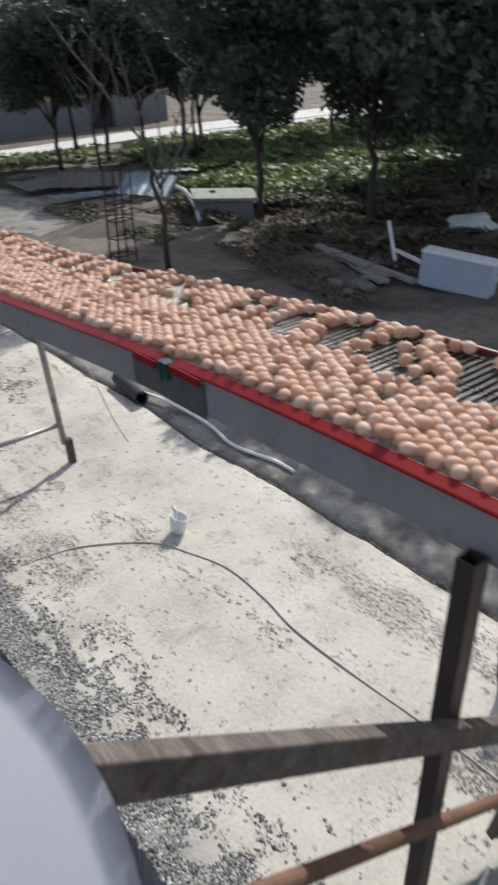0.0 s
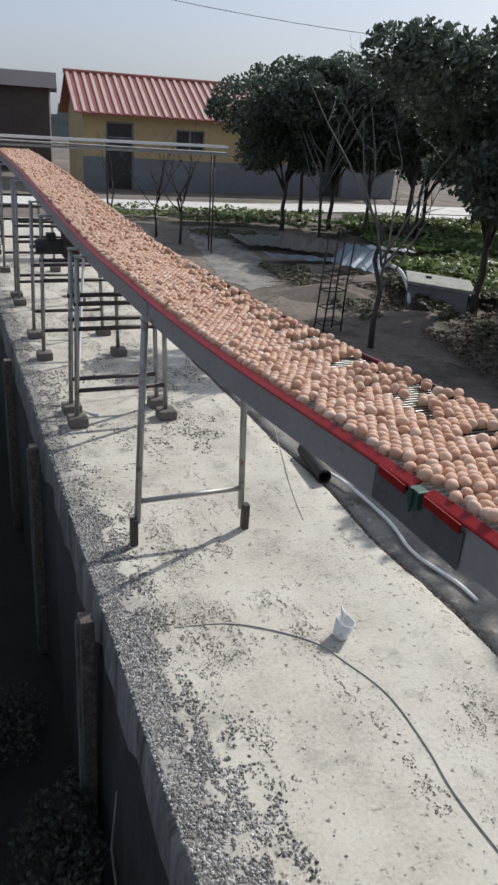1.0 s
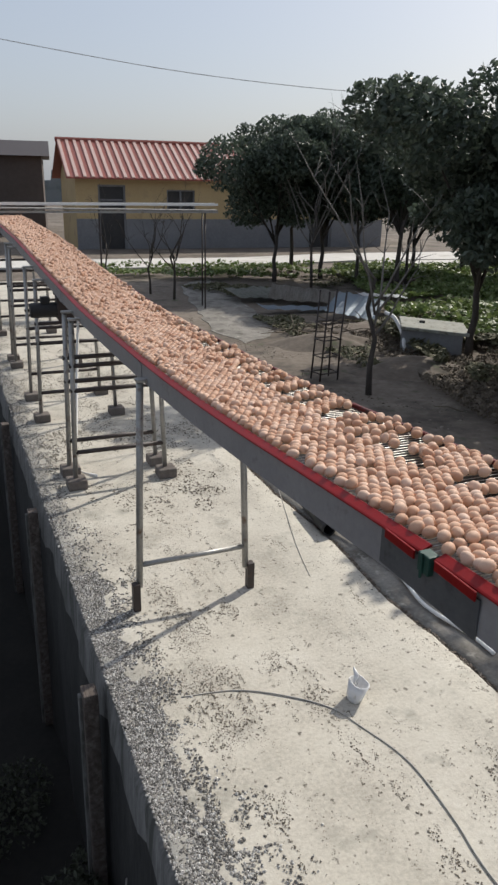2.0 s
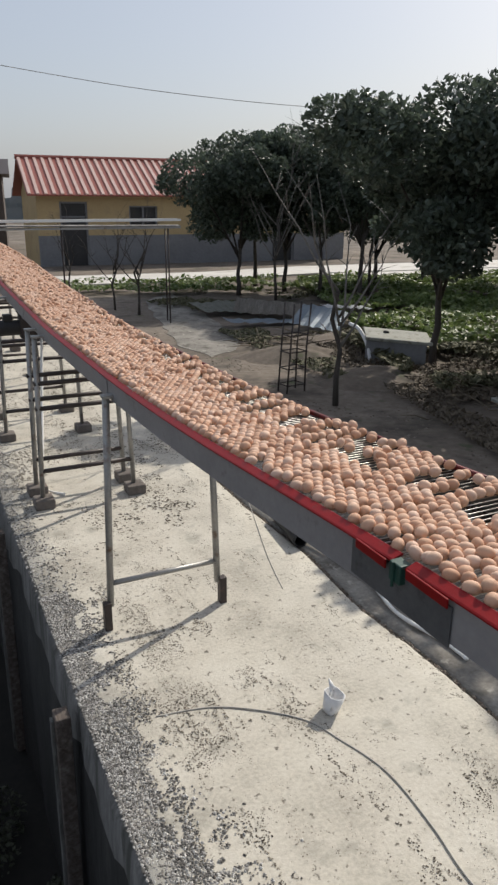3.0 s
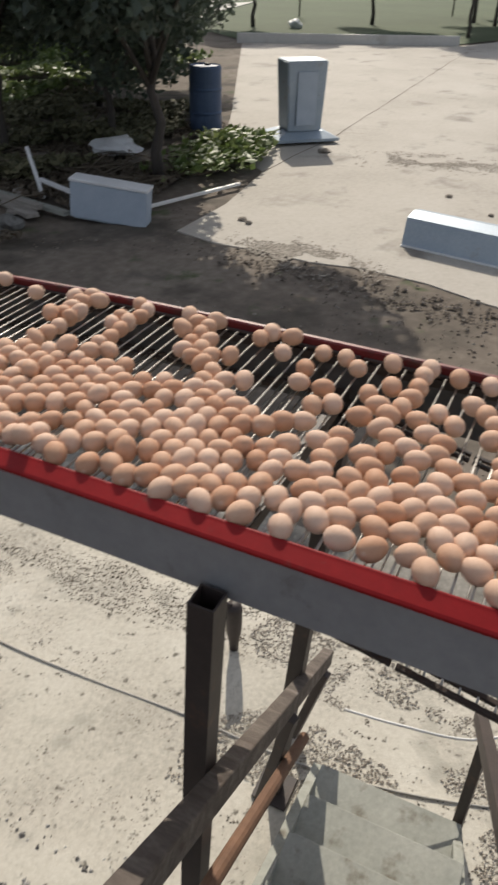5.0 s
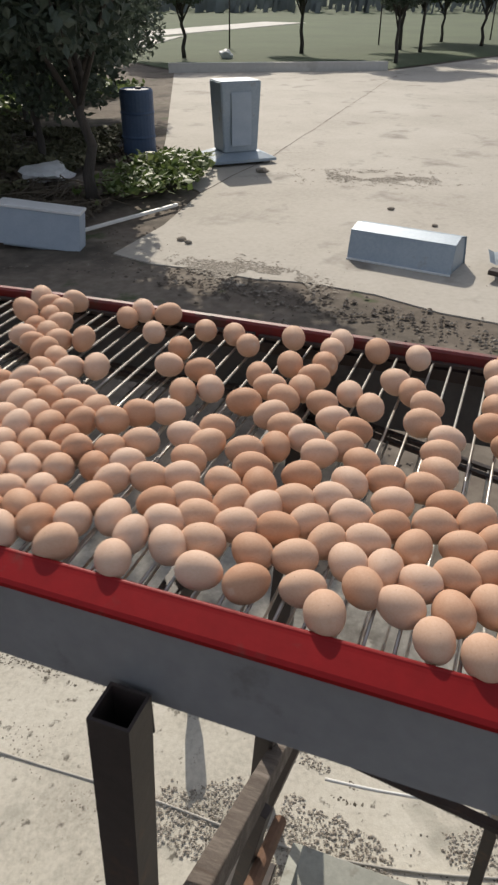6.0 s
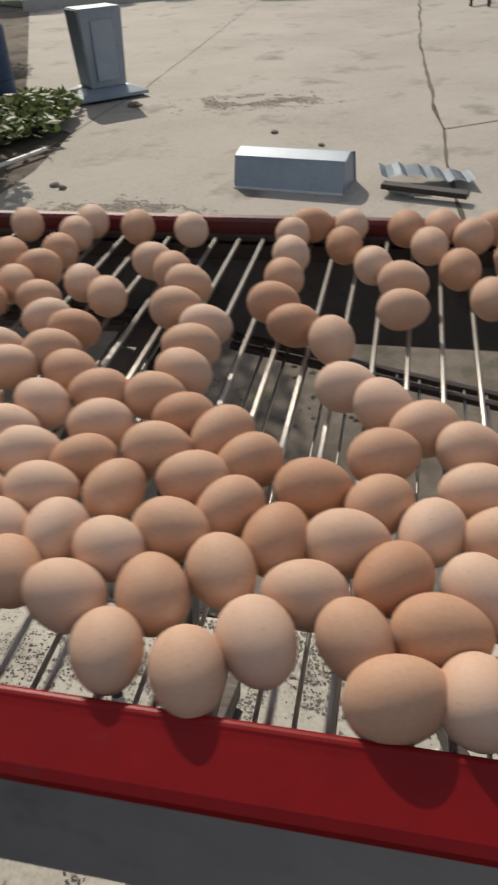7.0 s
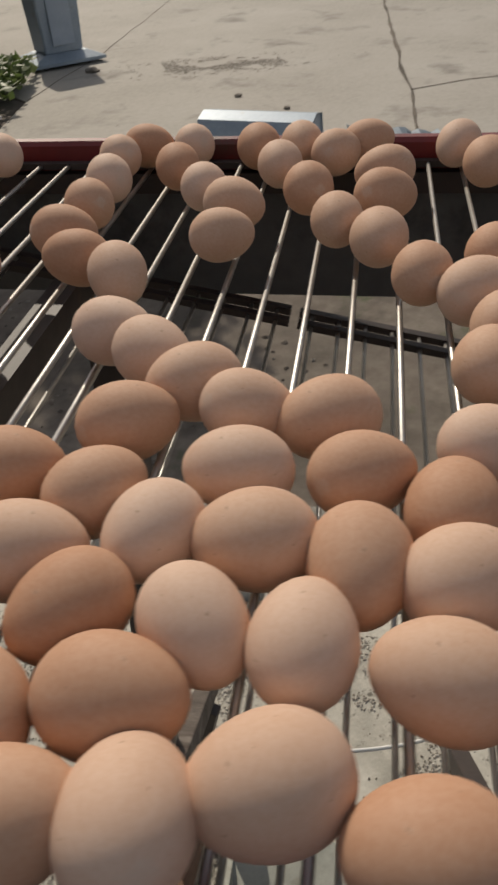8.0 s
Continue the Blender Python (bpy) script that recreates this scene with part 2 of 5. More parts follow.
M_APRON = material("earthy_concrete", [(0.13, 0.12, 0.105), (0.22, 0.205, 0.18), (0.33, 0.31, 0.275)], 0.93, scale=1.8, fine=34, bump=0.4, spots=((0.10, 0.09, 0.075), 2.8, 0.5, 0.66), wear=((0.40, 0.38, 0.33), 7, 0.60, 0.70))
M_GRIT = material("brown_grit", [(0.16, 0.14, 0.11), (0.28, 0.245, 0.205), (0.42, 0.385, 0.33)], 0.95, scale=20, fine=80, bump=0.3, each="island")
M_CABLE = material("grey_cable", [(0.34, 0.32, 0.285), (0.48, 0.455, 0.41)], 0.6, scale=8, fine=60, bump=0.0)
M_HOSE = material("pale_hose", [(0.72, 0.71, 0.68), (0.84, 0.83, 0.80)], 0.5, scale=8, fine=60, bump=0.03)
M_BRICK = material("cement_block", [(0.10, 0.085, 0.075), (0.20, 0.175, 0.155)], 0.95, scale=6, fine=50, bump=0.3)
M_WEED = material("dull_pit_weeds", [(0.03, 0.035, 0.02), (0.07, 0.075, 0.05)], 0.9, scale=3, fine=20, bump=0.0, each="island")
# soil kept almost black, the missing sky light put into the colour
M_PIT = material("pit_soil_with_shade", [(0.008, 0.0075, 0.0065), (0.02, 0.018, 0.015)], 0.95, scale=1.5, fine=14, bump=0.5)
M_GRASS = material("field_grass", [(0.040, 0.062, 0.022), (0.07, 0.10, 0.04)], 0.9, scale=0.2, fine=3, bump=0.2)
# air haze over the distance put into the woods' pale grey
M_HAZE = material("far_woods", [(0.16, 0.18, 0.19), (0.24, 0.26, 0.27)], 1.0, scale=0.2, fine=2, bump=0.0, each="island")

# ---- ground, slab, pit ----
def ground():
    bm = bmesh.new()
    far = 900.0
    def p(a, s, z):
        return bm.verts.new(at(a, s, z))
    # yard, then the pit with its near bank and an unseen far bank added to darken it, then the land beyond; one sheet
    cols = [(far, -0.03), (60, -0.03), (-0.49, -0.03), (-0.49, -2.5), (-2.7, -2.5), (-2.9, -0.6), (-far, -0.6)]
    rows_s = [-far, -60, -8, 0, 10, 22, 60, far]
    grid = [[p(a, s, z) for a, z in cols] for s in rows_s]
    for r0, r1 in zip(grid, grid[1:]):
        for k in range(len(cols) - 1):
            bm.faces.new((r0[k], r1[k], r1[k + 1], r0[k + 1]))
    bmesh.ops.recalc_face_normals(bm, faces=bm.faces)
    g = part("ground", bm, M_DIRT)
    # pit faces get the soil colour that has the shade in it
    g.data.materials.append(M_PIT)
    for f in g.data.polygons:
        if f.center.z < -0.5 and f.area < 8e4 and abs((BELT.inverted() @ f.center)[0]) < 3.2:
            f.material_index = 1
    tagged(g, "trodden brown yard earth with a dark pit beside the slab", "ground", kind="structure")


def slab():
    rnd = random.Random(4)
    bm = bmesh.new()
    ss = [-12 + 0.16 * i for i in range(int(35 / 0.16))]
    def edge(s):
        return -0.51 + 0.035 * noise.noise((s * 1.3, 2, 0)) + 0.02 * noise.noise((s * 6, 5, 0))
    def back(s):
        return 1.66 + 0.05 * noise.noise((s * 0.9, 8, 0)) + 0.02 * noise.noise((s * 7, 9, 0))
    rows = []
    for s in ss:
        e, b = edge(s), back(s)
        prof = [(e - 0.05 + 0.03 * noise.noise((s * 2, 1, 3)), -2.5), (e - 0.03 + 0.03 * noise.noise((s * 3, 1, 1)), -1.2), (e - 0.012 + 0.03 * noise.noise((s * 5, 3, 1)), -0.34 + 0.16 * noise.noise((s * 2.1, 3, 8)) + 0.07 * noise.noise((s * 7, 3, 8))), (e, -0.045), (e + 0.035, 0.0 + 0.012 * noise.noise((s * 9, 0, 0)))]
        for k in range(1, 9):
            a = e + 0.035 + (b - 0.06 - e) * k / 8.0
            prof.append((a, 0.006 * noise.noise((a * 2, s * 2, 0)) + (0.010 * noise.noise((a * 11, s * 11, 0)) if a < 0 else 0)))
        prof += [(b, -0.012), (b + 0.008, -0.09)]
        rows.append([bm.verts.new((a, s, z)) for a, z in prof])
    for r0, r1 in zip(rows, rows[1:]):
        for k in range(len(r0) - 1):
            bm.faces.new((r0[k], r0[k + 1], r1[k + 1], r1[k]))
    bmesh.ops.recalc_face_normals(bm, faces=bm.faces)
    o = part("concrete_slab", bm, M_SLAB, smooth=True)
    # face darkened and bank near black, with pit shade in their colours
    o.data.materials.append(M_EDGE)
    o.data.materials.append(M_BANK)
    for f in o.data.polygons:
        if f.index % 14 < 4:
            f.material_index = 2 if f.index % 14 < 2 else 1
    o.matrix_world = BELT
    tagged(o, "long pale stained concrete slab with a broken rough edge", "slab", kind="structure")
    # second slab lane behind the joint
    bm = bmesh.new()
    rows = []
    for s in ss:
        b = back(s) + 0.020 + 0.010 * noise.noise((s * 8, 4, 4))
        far = 2.25 + 0.22 * noise.noise((s * 0.8, 3, 7)) + 0.05 * noise.noise((s * 5, 3, 7))
        prof = [(b, -0.09), (b + 0.01, -0.004)] + [(b + (far - b) * k / 5, 0.01 * noise.noise((k * 0.7, s * 3, 2))) for k in range(1, 5)] + [(far, -0.02), (far + 0.03, -0.09)]
        rows.append([bm.verts.new((a, s, z)) for a, z in prof])
    for r0, r1 in zip(rows, rows[1:]):
        for k in range(len(r0) - 1):
            bm.faces.new((r0[k], r0[k + 1], r1[k + 1], r1[k]))
    bmesh.ops.recalc_face_normals(bm, faces=bm.faces)
    o = part("slab_apron", bm, M_APRON, smooth=True)
    o.matrix_world = BELT
    tagged(o, "earth-stained broken concrete apron strip beyond the slab joint", "slab", kind="structure")


def pebbles(name, count, where, size, mat, label, seed, flat=0.55):
    rnd = random.Random(seed)
    verts, faces = [], []
    base = [(1, 0, 0), (0.3, 0.9, 0), (-0.8, 0.6, 0), (-0.7, -0.7, 0), (0.4, -0.85, 0), (0, 0, 1), (0, 0, -0.5)]
    tri = [(0, 1, 5), (1, 2, 5), (2, 3, 5), (3, 4, 5), (4, 0, 5), (1, 0, 6), (2, 1, 6), (3, 2, 6), (4, 3, 6), (0, 4, 6)]
    for _ in range(count):
        c = where(rnd)
        if c is None:
            continue
        r = size * rnd.uniform(0.4, 1.5) * rnd.uniform(0.6, 1.2)
        ang = rnd.uniform(0, math.tau)
        ca, sa = math.cos(ang), math.sin(ang)
        i0 = len(verts)
        tilt = rnd.uniform(-0.5, 0.5)
        for x, y, z in base:
            x, y, z = x * rnd.uniform(0.7, 1.3), y * rnd.uniform(0.7, 1.2), z * flat + x * tilt * 0.4
            verts.append((c[0] + r * (x * ca - y * sa), c[1] + r * (x * sa + y * ca), c[2] + r * z))
        faces += [tuple(i0 + k for k in f) for f in tri]
    me = bpy.data.meshes.new(name)
    me.from_pydata(verts, [], faces)
    me.materials.append(mat)
    ob = new(name, me)
    return tagged(ob, label, "gravel", kind="stuff")


def rubble():
    def strip(rnd):
        s = rnd.uniform(-1.5, 13) if rnd.random() < 0.4 else rnd.uniform(-1.0, 5.0)
        w = 0.27 + 0.10 * noise.noise((s * 0.9, 0, 5)) + 0.07 * noise.noise((s * 3.1, 4, 5)) + (0.12 if s < 2.6 else 0)
        x = rnd.random()
        a = -0.50 + (x * w if x < 0.8 else w * (0.8 + abs(rnd.gauss(0, 0.35))))
        if a > -0.38 and noise.noise((a * 9, s * 5, 1)) + 0.5 * noise.noise((a * 25, s * 25, 1)) < -0.30 + 0.9 * (a + 0.38):
            return None
        return at(a, s, 0.003)
    pebbles("edge_gravel", 52000, strip, 0.0072, M_STONE, "coarse grey and white aggregate crumbling along the slab edge", 1)
    def litter(rnd):
        s, a = rnd.uniform(-1.0, 7), rnd.uniform(-0.25, 1.65)
        if noise.noise((a * 4.2, s * 0.9, 9)) + 0.6 * noise.noise((a * 12, s * 5, 2)) < 0.10:
            return None
        return at(a, s, 0.0015)
    pebbles("slab_grit", 30000, litter, 0.0034, M_GRIT, "brown grit and crumbs scattered over the slab", 2, 0.3)
    def streaks(rnd):
        s, a = rnd.uniform(-0.6, 7), rnd.uniform(-0.30, 1.62)
        lane = noise.noise((a * 3.4 + 0.5 * s, s * 0.42, 31)) + 0.55 * noise.noise((a * 11, s * 3.5, 12)) + 0.5 * noise.noise((a * 34, s * 13, 3))
        if lane < 0.30:
            return None
        return at(a, s, 0.001)
    pebbles("slab_streaks", 120000, streaks, 0.0041, M_SPECK, "dark brown crusty grit lying in streaks along the slab", 22, 0.25)
    # flat dark specks that darken the slab round the far stands
    def under_stands(rnd):
        s, a = rnd.uniform(5.6, 16), rnd.uniform(-0.45, 1.6)
        if noise.noise((a * 1.7, s * 0.8, 41)) + 0.6 * noise.noise((a * 6, s * 4, 12)) < 0.02:
            return None
        return at(a, s, 0.002)
    pebbles("stand_dirt", 26000, under_stands, 0.0095, M_SPECK, "dark grit scattered round the feet of the far stands", 33, 0.25)
    def joint(rnd):
        s = rnd.uniform(-3, 12)
        return at(1.69 + rnd.gauss(0, 0.03) + 0.05 * noise.noise((s * 0.9, 8, 0)), s, -0.012)
    pebbles("joint_rubble", 4200, joint, 0.013, M_CLOD, "dark broken rubble in the slab joint", 3)
    def yard(rnd):
        a, s = rnd.uniform(2.2, 7.5), rnd.uniform(-1, 16)
        if noise.noise((a * 0.9, s * 0.9, 4)) + 0.6 * noise.noise((a * 3, s * 3, 4)) < 0.12:
            return None
        return at(a, s, -0.027)
    pebbles("yard_clods", 9000, yard, 0.017, M_CLOD, "dry earth clods and litter on the yard", 5)
    def stair(rnd):
        a, t = rnd.uniform(0.55, 1.62), rnd.uniform(-1.2, 0.75)
        if noise.noise((a * 3.1, t * 3.1, 6)) + 0.6 * noise.noise((a * 9, t * 9, 6)) < 0.02:
            return None
        return at(a, t, 0.003)
    pebbles("stair_rubble", 24000, stair, 0.0048, M_CRUMB, "dark crumbled rubble on the slab by the stairs", 9)
    def padfront(rnd):
        s = rnd.uniform(-2.5, 3.2)
        return at(5.52 + 0.12 * s + rnd.gauss(0, 0.16), s, -0.01)
    def padstain(rnd):
        if rnd.random() < 0.5:
            x, y = rnd.gauss(6.66, 0.15), rnd.gauss(3.75, 0.36)
        else:
            u, v = rnd.gauss(0, 0.62), rnd.gauss(0, 0.26)
            x, y = 11.5 + 0.4 * u + 0.9 * v, 4.45 - 0.9 * u + 0.4 * v
        if noise.noise((x * 2.2, y * 2.2, 1)) + 0.5 * noise.noise((x * 7, y * 7, 1)) < -0.05:
            return None
        return Vector((x, y, -0.015))
    pebbles("pad_dirt", 9000, padstain, 0.016, M_GRIT, "thin dull patches of dirt trodden on the pad", 16, 0.12)
    pebbles("pad_rubble", 900, padfront, 0.022, M_CLOD, "crumbled earth along the broken pad edge", 6)


def pit_side():
    """Braces, weeds and a pale vine against the pit wall."""
    for s, h in ((3.72, 0.62), (6.45, 0.55), (9.2, 0.5)):
        t = thing("wall_brace", "weathered timber brace standing against the pit wall", "brace", "pit braces", m=BELT @ Matrix.Translation((-0.60, s, 0)))
        bm = bmesh.new()
        beam(bm, (-0.02, 0, -2.49), (0.0, 0, -0.06), 0.09, 0.12, (0, 1, 0), 0.008)
        part("post", bm, M_WOOD, t)
        bm = bmesh.new()
        beam(bm, (-0.075, 0.02, -2.49), (-0.055, 0.02, -0.10), 0.02, 0.05, (0, 1, 0), 0.003)
        part("batten", bm, M_EDGE, t, "pale edge batten")
    r = np.random.RandomState(12)
    for s, a, n, rad in ((3.55, -0.85, 900, 0.24), (3.0, -1.0, 1300, 0.32), (2.2, -1.3, 1500, 0.4), (5.2, -1.2, 1200, 0.4)):
        me = leafy("weeds", n, [(0, 0, 0.0, rad), (0.2, 0.3, -0.1, rad * 0.7), (-0.2, -0.2, 0.1, rad * 0.6)], 0.05, int(s * 10), M_WEED)
        o = new("pit_weeds", me)
        o.matrix_world = BELT @ Matrix.Translation((a, s, -1.55 if a > -1.1 else -2.25))
        tagged(o, "dull tangled weed clump growing in the pit", "weeds", "pit weeds", "stuff")
        if a > -1.1:
            bm = bmesh.new()
            tube(bm, [(0.05, 0, -0.93), (0.0, 0.02, -0.4), (0, 0, 0)], [0.05, 0.04, 0.02], 7)
            part("stalk", bm, M_BARK, o)
    bm = bmesh.new()
    tube(bm, [at(-0.62, 2.75, -0.5), at(-0.66, 2.72, -0.9), at(-0.64, 2.62, -1.3), at(-0.70, 2.6, -1.8), at(-0.75, 2.5, -2.49)], [0.006, 0.009, 0.012, 0.014, 0.016], 6)
    tagged(part("vine", bm, M_TWIG, smooth=True), "thin pale dead vine down the pit wall", "vine")


def pad():
    bm = bmesh.new()
    def outline(z):
        pts = [(6.42, 5.36), (6.38, 4.75), (6.52, 4.2), (6.58, 3.6), (6.78, 3.1), (6.84, 2.4), (6.74, 1.7), (6.86, 0.3), (6.9, -3), (7.3, -30), (70, -40), (75, 3), (27.2, 11.2), (22.6, 17.2), (12.4, 9.4), (10.1, 7.7), (9.2, 6.2), (7.6, 5.6)]
        return [bm.verts.new((x, y, z)) for x, y in pts]
    top, low = outline(-0.017), outline(-0.12)
    bm.faces.new(top)
    for k in range(len(top)):
        bm.faces.new((top[k], low[k], low[(k + 1) % len(top)], top[(k + 1) % len(top)]))
    bmesh.ops.recalc_face_normals(bm, faces=bm.faces)
    p = part("concrete_pad", bm, M_PAD)
    tagged(p, "wide sunlit beige concrete yard pad with stains", "pavement", kind="structure")
    # joints: shallow dark grooves filled with earth
    def groove(pts, w, nm):
        b = bmesh.new()
        rnd = random.Random(len(pts))
        prev = None
        for i in range(len(pts) - 1):
            p0, p1 = Vector((*pts[i], -0.013)), Vector((*pts[i + 1], -0.013))
            n = max(2, int((p1 - p0).length / 0.35))
            for k in range(n + (i == len(pts) - 2)):
                c = p0.lerp(p1, k / n)
                d = (p1 - p0).normalized().cross(Vector((0, 0, 1)))
                c = c + d * 0.05 * noise.noise((c.x * 1.1, c.y * 1.1, 3))
                h = w * rnd.uniform(0.3, 1.1)
                q = [b.verts.new(c + d * h), b.verts.new(c - d * h)]
                if prev:
                    b.faces.new((prev[0], prev[1], q[1], q[0]))
                prev = q
        bmesh.ops.recalc_face_normals(b, faces=b.faces)
        part("joint_line", b, M_DIRT, p, "dark earth-filled crack")
    groove([(6.8, 0.6), (9.03, 1.25), (10.4, 1.55), (11.8, 1.99), (16.6, 3.25), (29, 6.15), (40, 9)], 0.034, "a")
    groove([(10.4, 1.55), (10.95, 0.98), (11.4, 0.25), (12.6, -1.6)], 0.03, "b")
    groove([(9.25, 6.22), (12.1, 6.75), (16.5, 7.9), (21.4, 9.22), (26, 10.4)], 0.009, "c")


def road():
    bm = bmesh.new()
    pts = [(-60, 27.5), (-0.2, 25.6), (5, 26.6), (9.5, 28.3), (22, 30), (60, 33)]
    pts2 = [(-60, 31.5), (-0.5, 28.6), (5, 29.4), (9.5, 31.3), (22, 33.5), (60, 37)]
    a = [bm.verts.new((x, y, 0.03)) for x, y in pts]
    b = [bm.verts.new((x, y, 0.03)) for x, y in pts2]
    a2 = [bm.verts.new((x, y, -0.1)) for x, y in pts]
    for k in range(len(a) - 1):
        bm.faces.new((a[k], a[k + 1], b[k + 1], b[k]))
        bm.faces.new((a2[k], a2[k + 1], a[k + 1], a[k]))
    tagged(part("road", bm, M_ROAD), "pale concrete farm lane beyond the yard", "road", kind="structure")
    bm = bmesh.new()
    q = [(9.6, 26.3), (24, 22.5), (40, 30), (22, 29.6), (9.8, 28.0)]
    t = [bm.verts.new((x, y, 0.034)) for x, y in q]
    l = [bm.verts.new((x, y, -0.1)) for x, y in q]
    bm.faces.new(t)
    for k in range(5):
        bm.faces.new((t[k], l[k], l[(k + 1) % 5], t[(k + 1) % 5]))
    bmesh.ops.recalc_face_normals(bm, faces=bm.faces)
    tagged(part("drying_yard", bm, M_ROAD), "bright pale concrete forecourt beside the lane", "pavement", kind="structure")



def old_path():
    """A worn strip of concrete from the lane towards the belt."""
    bm = bmesh.new()
    q = [(1.8, 21.2), (2.8, 23.1), (3.1, 19.8), (3.3, 16.5), (3.2, 14.2), (2.4, 13.2), (1.9, 14.5), (1.9, 17.1)]
    ring = []
    for (x0, y0), (x1, y1) in zip(q, q[1:] + q[:1]):
        for k in range(6):
            x, y = x0 + (x1 - x0) * k / 6, y0 + (y1 - y0) * k / 6
            ring.append((x + 0.14 * noise.noise((x * 2, y * 2, 1)), y + 0.14 * noise.noise((x * 2, y * 2, 6))))
    top = [bm.verts.new((x, y, -0.021)) for x, y in ring]
    low = [bm.verts.new((x, y, -0.06)) for x, y in ring]
    bm.faces.new(top)
    for k in range(len(top)):
        bm.faces.new((top[k], low[k], low[(k + 1) % len(top)], top[(k + 1) % len(top)]))
    bmesh.ops.recalc_face_normals(bm, faces=bm.faces)
    tagged(part("old_path", bm, M_APRON), "worn grey concrete strip on the yard earth", "pavement", kind="structure")


ground()
slab()
pad()
road()
old_path()

# ---- the conveyor ----
WIDE = 0.695
ROD_Z = 0.0254         # rod axes over the belt line
ROD_TOP = 0.0275
PITCH = 0.030


def belt_z(s):
    xs = (-9, 1.0, 1.9, 3.0, 4.1, 6.6, 9.0, 12.0, 15.4, 18.0)
    zs = (1.909, 1.914, 1.860, 1.780, 1.737, 1.72, 1.81, 1.95, 2.02, 2.05)
    return float(np.mean([np.interp(s + d, xs, zs) for d in (-0.45, -0.22, 0, 0.22, 0.45)]))


BELT_END = 17.2
run = [(-6.0 + 0.2 * i, belt_z(-6.0 + 0.2 * i)) for i in range(int((BELT_END + 6.0) / 0.2) + 1)]


def conveyor():
    c = thing("egg_conveyor", "long rod conveyor with red edge rails and grey sheet sides", "conveyor", m=BELT)
    # folded cap: a thin rolled lip, then a broad face falling outwards
    near = [(-0.0235, 0.027), (-0.0205, 0.027), (-0.018, 0.0295), (0.010, 0.037)] + [(0.0115 + 0.0045 * math.cos(math.pi * k / 8), 0.0415 + 0.0045 * math.sin(math.pi * k / 8)) for k in range(-2, 7)] + [(0.005, 0.0432), (-0.0185, 0.0345), (-0.0228, 0.0315)]
    far_ = [(WIDE - 0.010, 0.012), (WIDE + 0.008, 0.012), (WIDE + 0.008, 0.042), (WIDE + 0.004, 0.046), (WIDE - 0.006, 0.046), (WIDE - 0.010, 0.042)]
    lo = [r for r in run if r[0] < 1.40]
    hi = [r for r in run if r[0] > 1.46]
    for rows in (lo + [(1.40, belt_z(1.40))], [(1.46, belt_z(1.46))] + hi):
        bm = bmesh.new()
        sweep(bm, near, rows)
        part("edge_rail", bm, M_RED, c, "glossy red painted edge rail")
    bm = bmesh.new()
    sweep(bm, far_, run)
    part("edge_rail", bm, M_RED2, c, "dull dark red far edge rail")
    side = [(-0.010, -0.102), (0.002, -0.102), (0.002, 0.033), (-0.010, 0.030)]
    # far panel darker than the near one: its shaded inner face put into colour
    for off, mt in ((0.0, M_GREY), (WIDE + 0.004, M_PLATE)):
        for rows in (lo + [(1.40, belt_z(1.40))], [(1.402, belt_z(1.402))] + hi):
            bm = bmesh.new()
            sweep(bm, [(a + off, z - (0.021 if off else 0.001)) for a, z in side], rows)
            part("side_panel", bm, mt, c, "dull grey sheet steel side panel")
    # cross ties under the rods
    for k in range(-3, 9):
        y = 0.225 + 1.55 * k
        z = belt_z(y)
        bm = bmesh.new()
        beam(bm, (0.0035, y, z - 0.085), (WIDE - 0.007, y, z - 0.085), 0.03, 0.03)
        part("cross_tie", bm, M_DARK, c, "dark steel cross tie")
    # joint sleeve and clamp
    z = belt_z(1.43)
    bm = bmesh.new()
    box(bm, -0.0165, -0.0105, 1.22, 1.66, z - 0.104, z + 0.012, pose(0, 0, 0), 0.001)
    part("joint_plate", bm, M_PLATE, c, "darker grey joint sleeve plate")
    for s0, s1 in ((1.22, 1.385), (1.475, 1.62)):
        bm = bmesh.new()
        z = belt_z((s0 + s1) / 2)
        box(bm, -0.034, -0.0275, s0, s1, z + 0.006, z + 0.034, None, 0.002)
        part("cover_strip", bm, M_RED, c, "bright red cover strip")
    bm = bmesh.new()
    z = belt_z(1.43)
    box(bm, -0.036, 0.004, 1.405, 1.455, z - 0.02, z + 0.038, None, 0.004)
    tube(bm, [(-0.04, 1.43, z - 0.03), (-0.04, 1.43, z + 0.044)], 0.005, 8)
    part("clamp", bm, M_GREEN, c, "dark green rail clamp")
    # slide bars under the rods
    for a in (0.0095, WIDE - 0.018):
        bm = bmesh.new()
        sweep(bm, [(a - 0.006, -0.002), (a + 0.006, -0.002), (a + 0.006, 0.018), (a - 0.006, 0.018)], run)
        part("slide_bar", bm, M_DARK, c, "dark slide bar")
    # section joints further along
    for s in (4.55, 7.8, 11.0, 14.2):
        bm = bmesh.new()
        z = belt_z(s)
        box(bm, -0.0165, -0.0105, s - 0.06, s + 0.06, z - 0.108, z + 0.012, None, 0.002)
        part("joint_plate", bm, M_GREY, c)
    return c


conveyor()

# travel of the rods and eggs along the belt, metres from where they lie at 2.5 s
TRAVEL = [(0.0, -0.202), (0.5, -0.163), (1.0, -0.130), (2.5, 0.0), (3.0, 0.046), (3.5, 0.088), (4.0, 0.139), (4.5, 0.197), (5.0, 0.261), (5.2, 0.287), (6.5, 0.455), (7.0, 0.520), (7.5, 0.581), (8.0, 0.646)]
moving = []          # things on the belt with their own a, s, height and turn


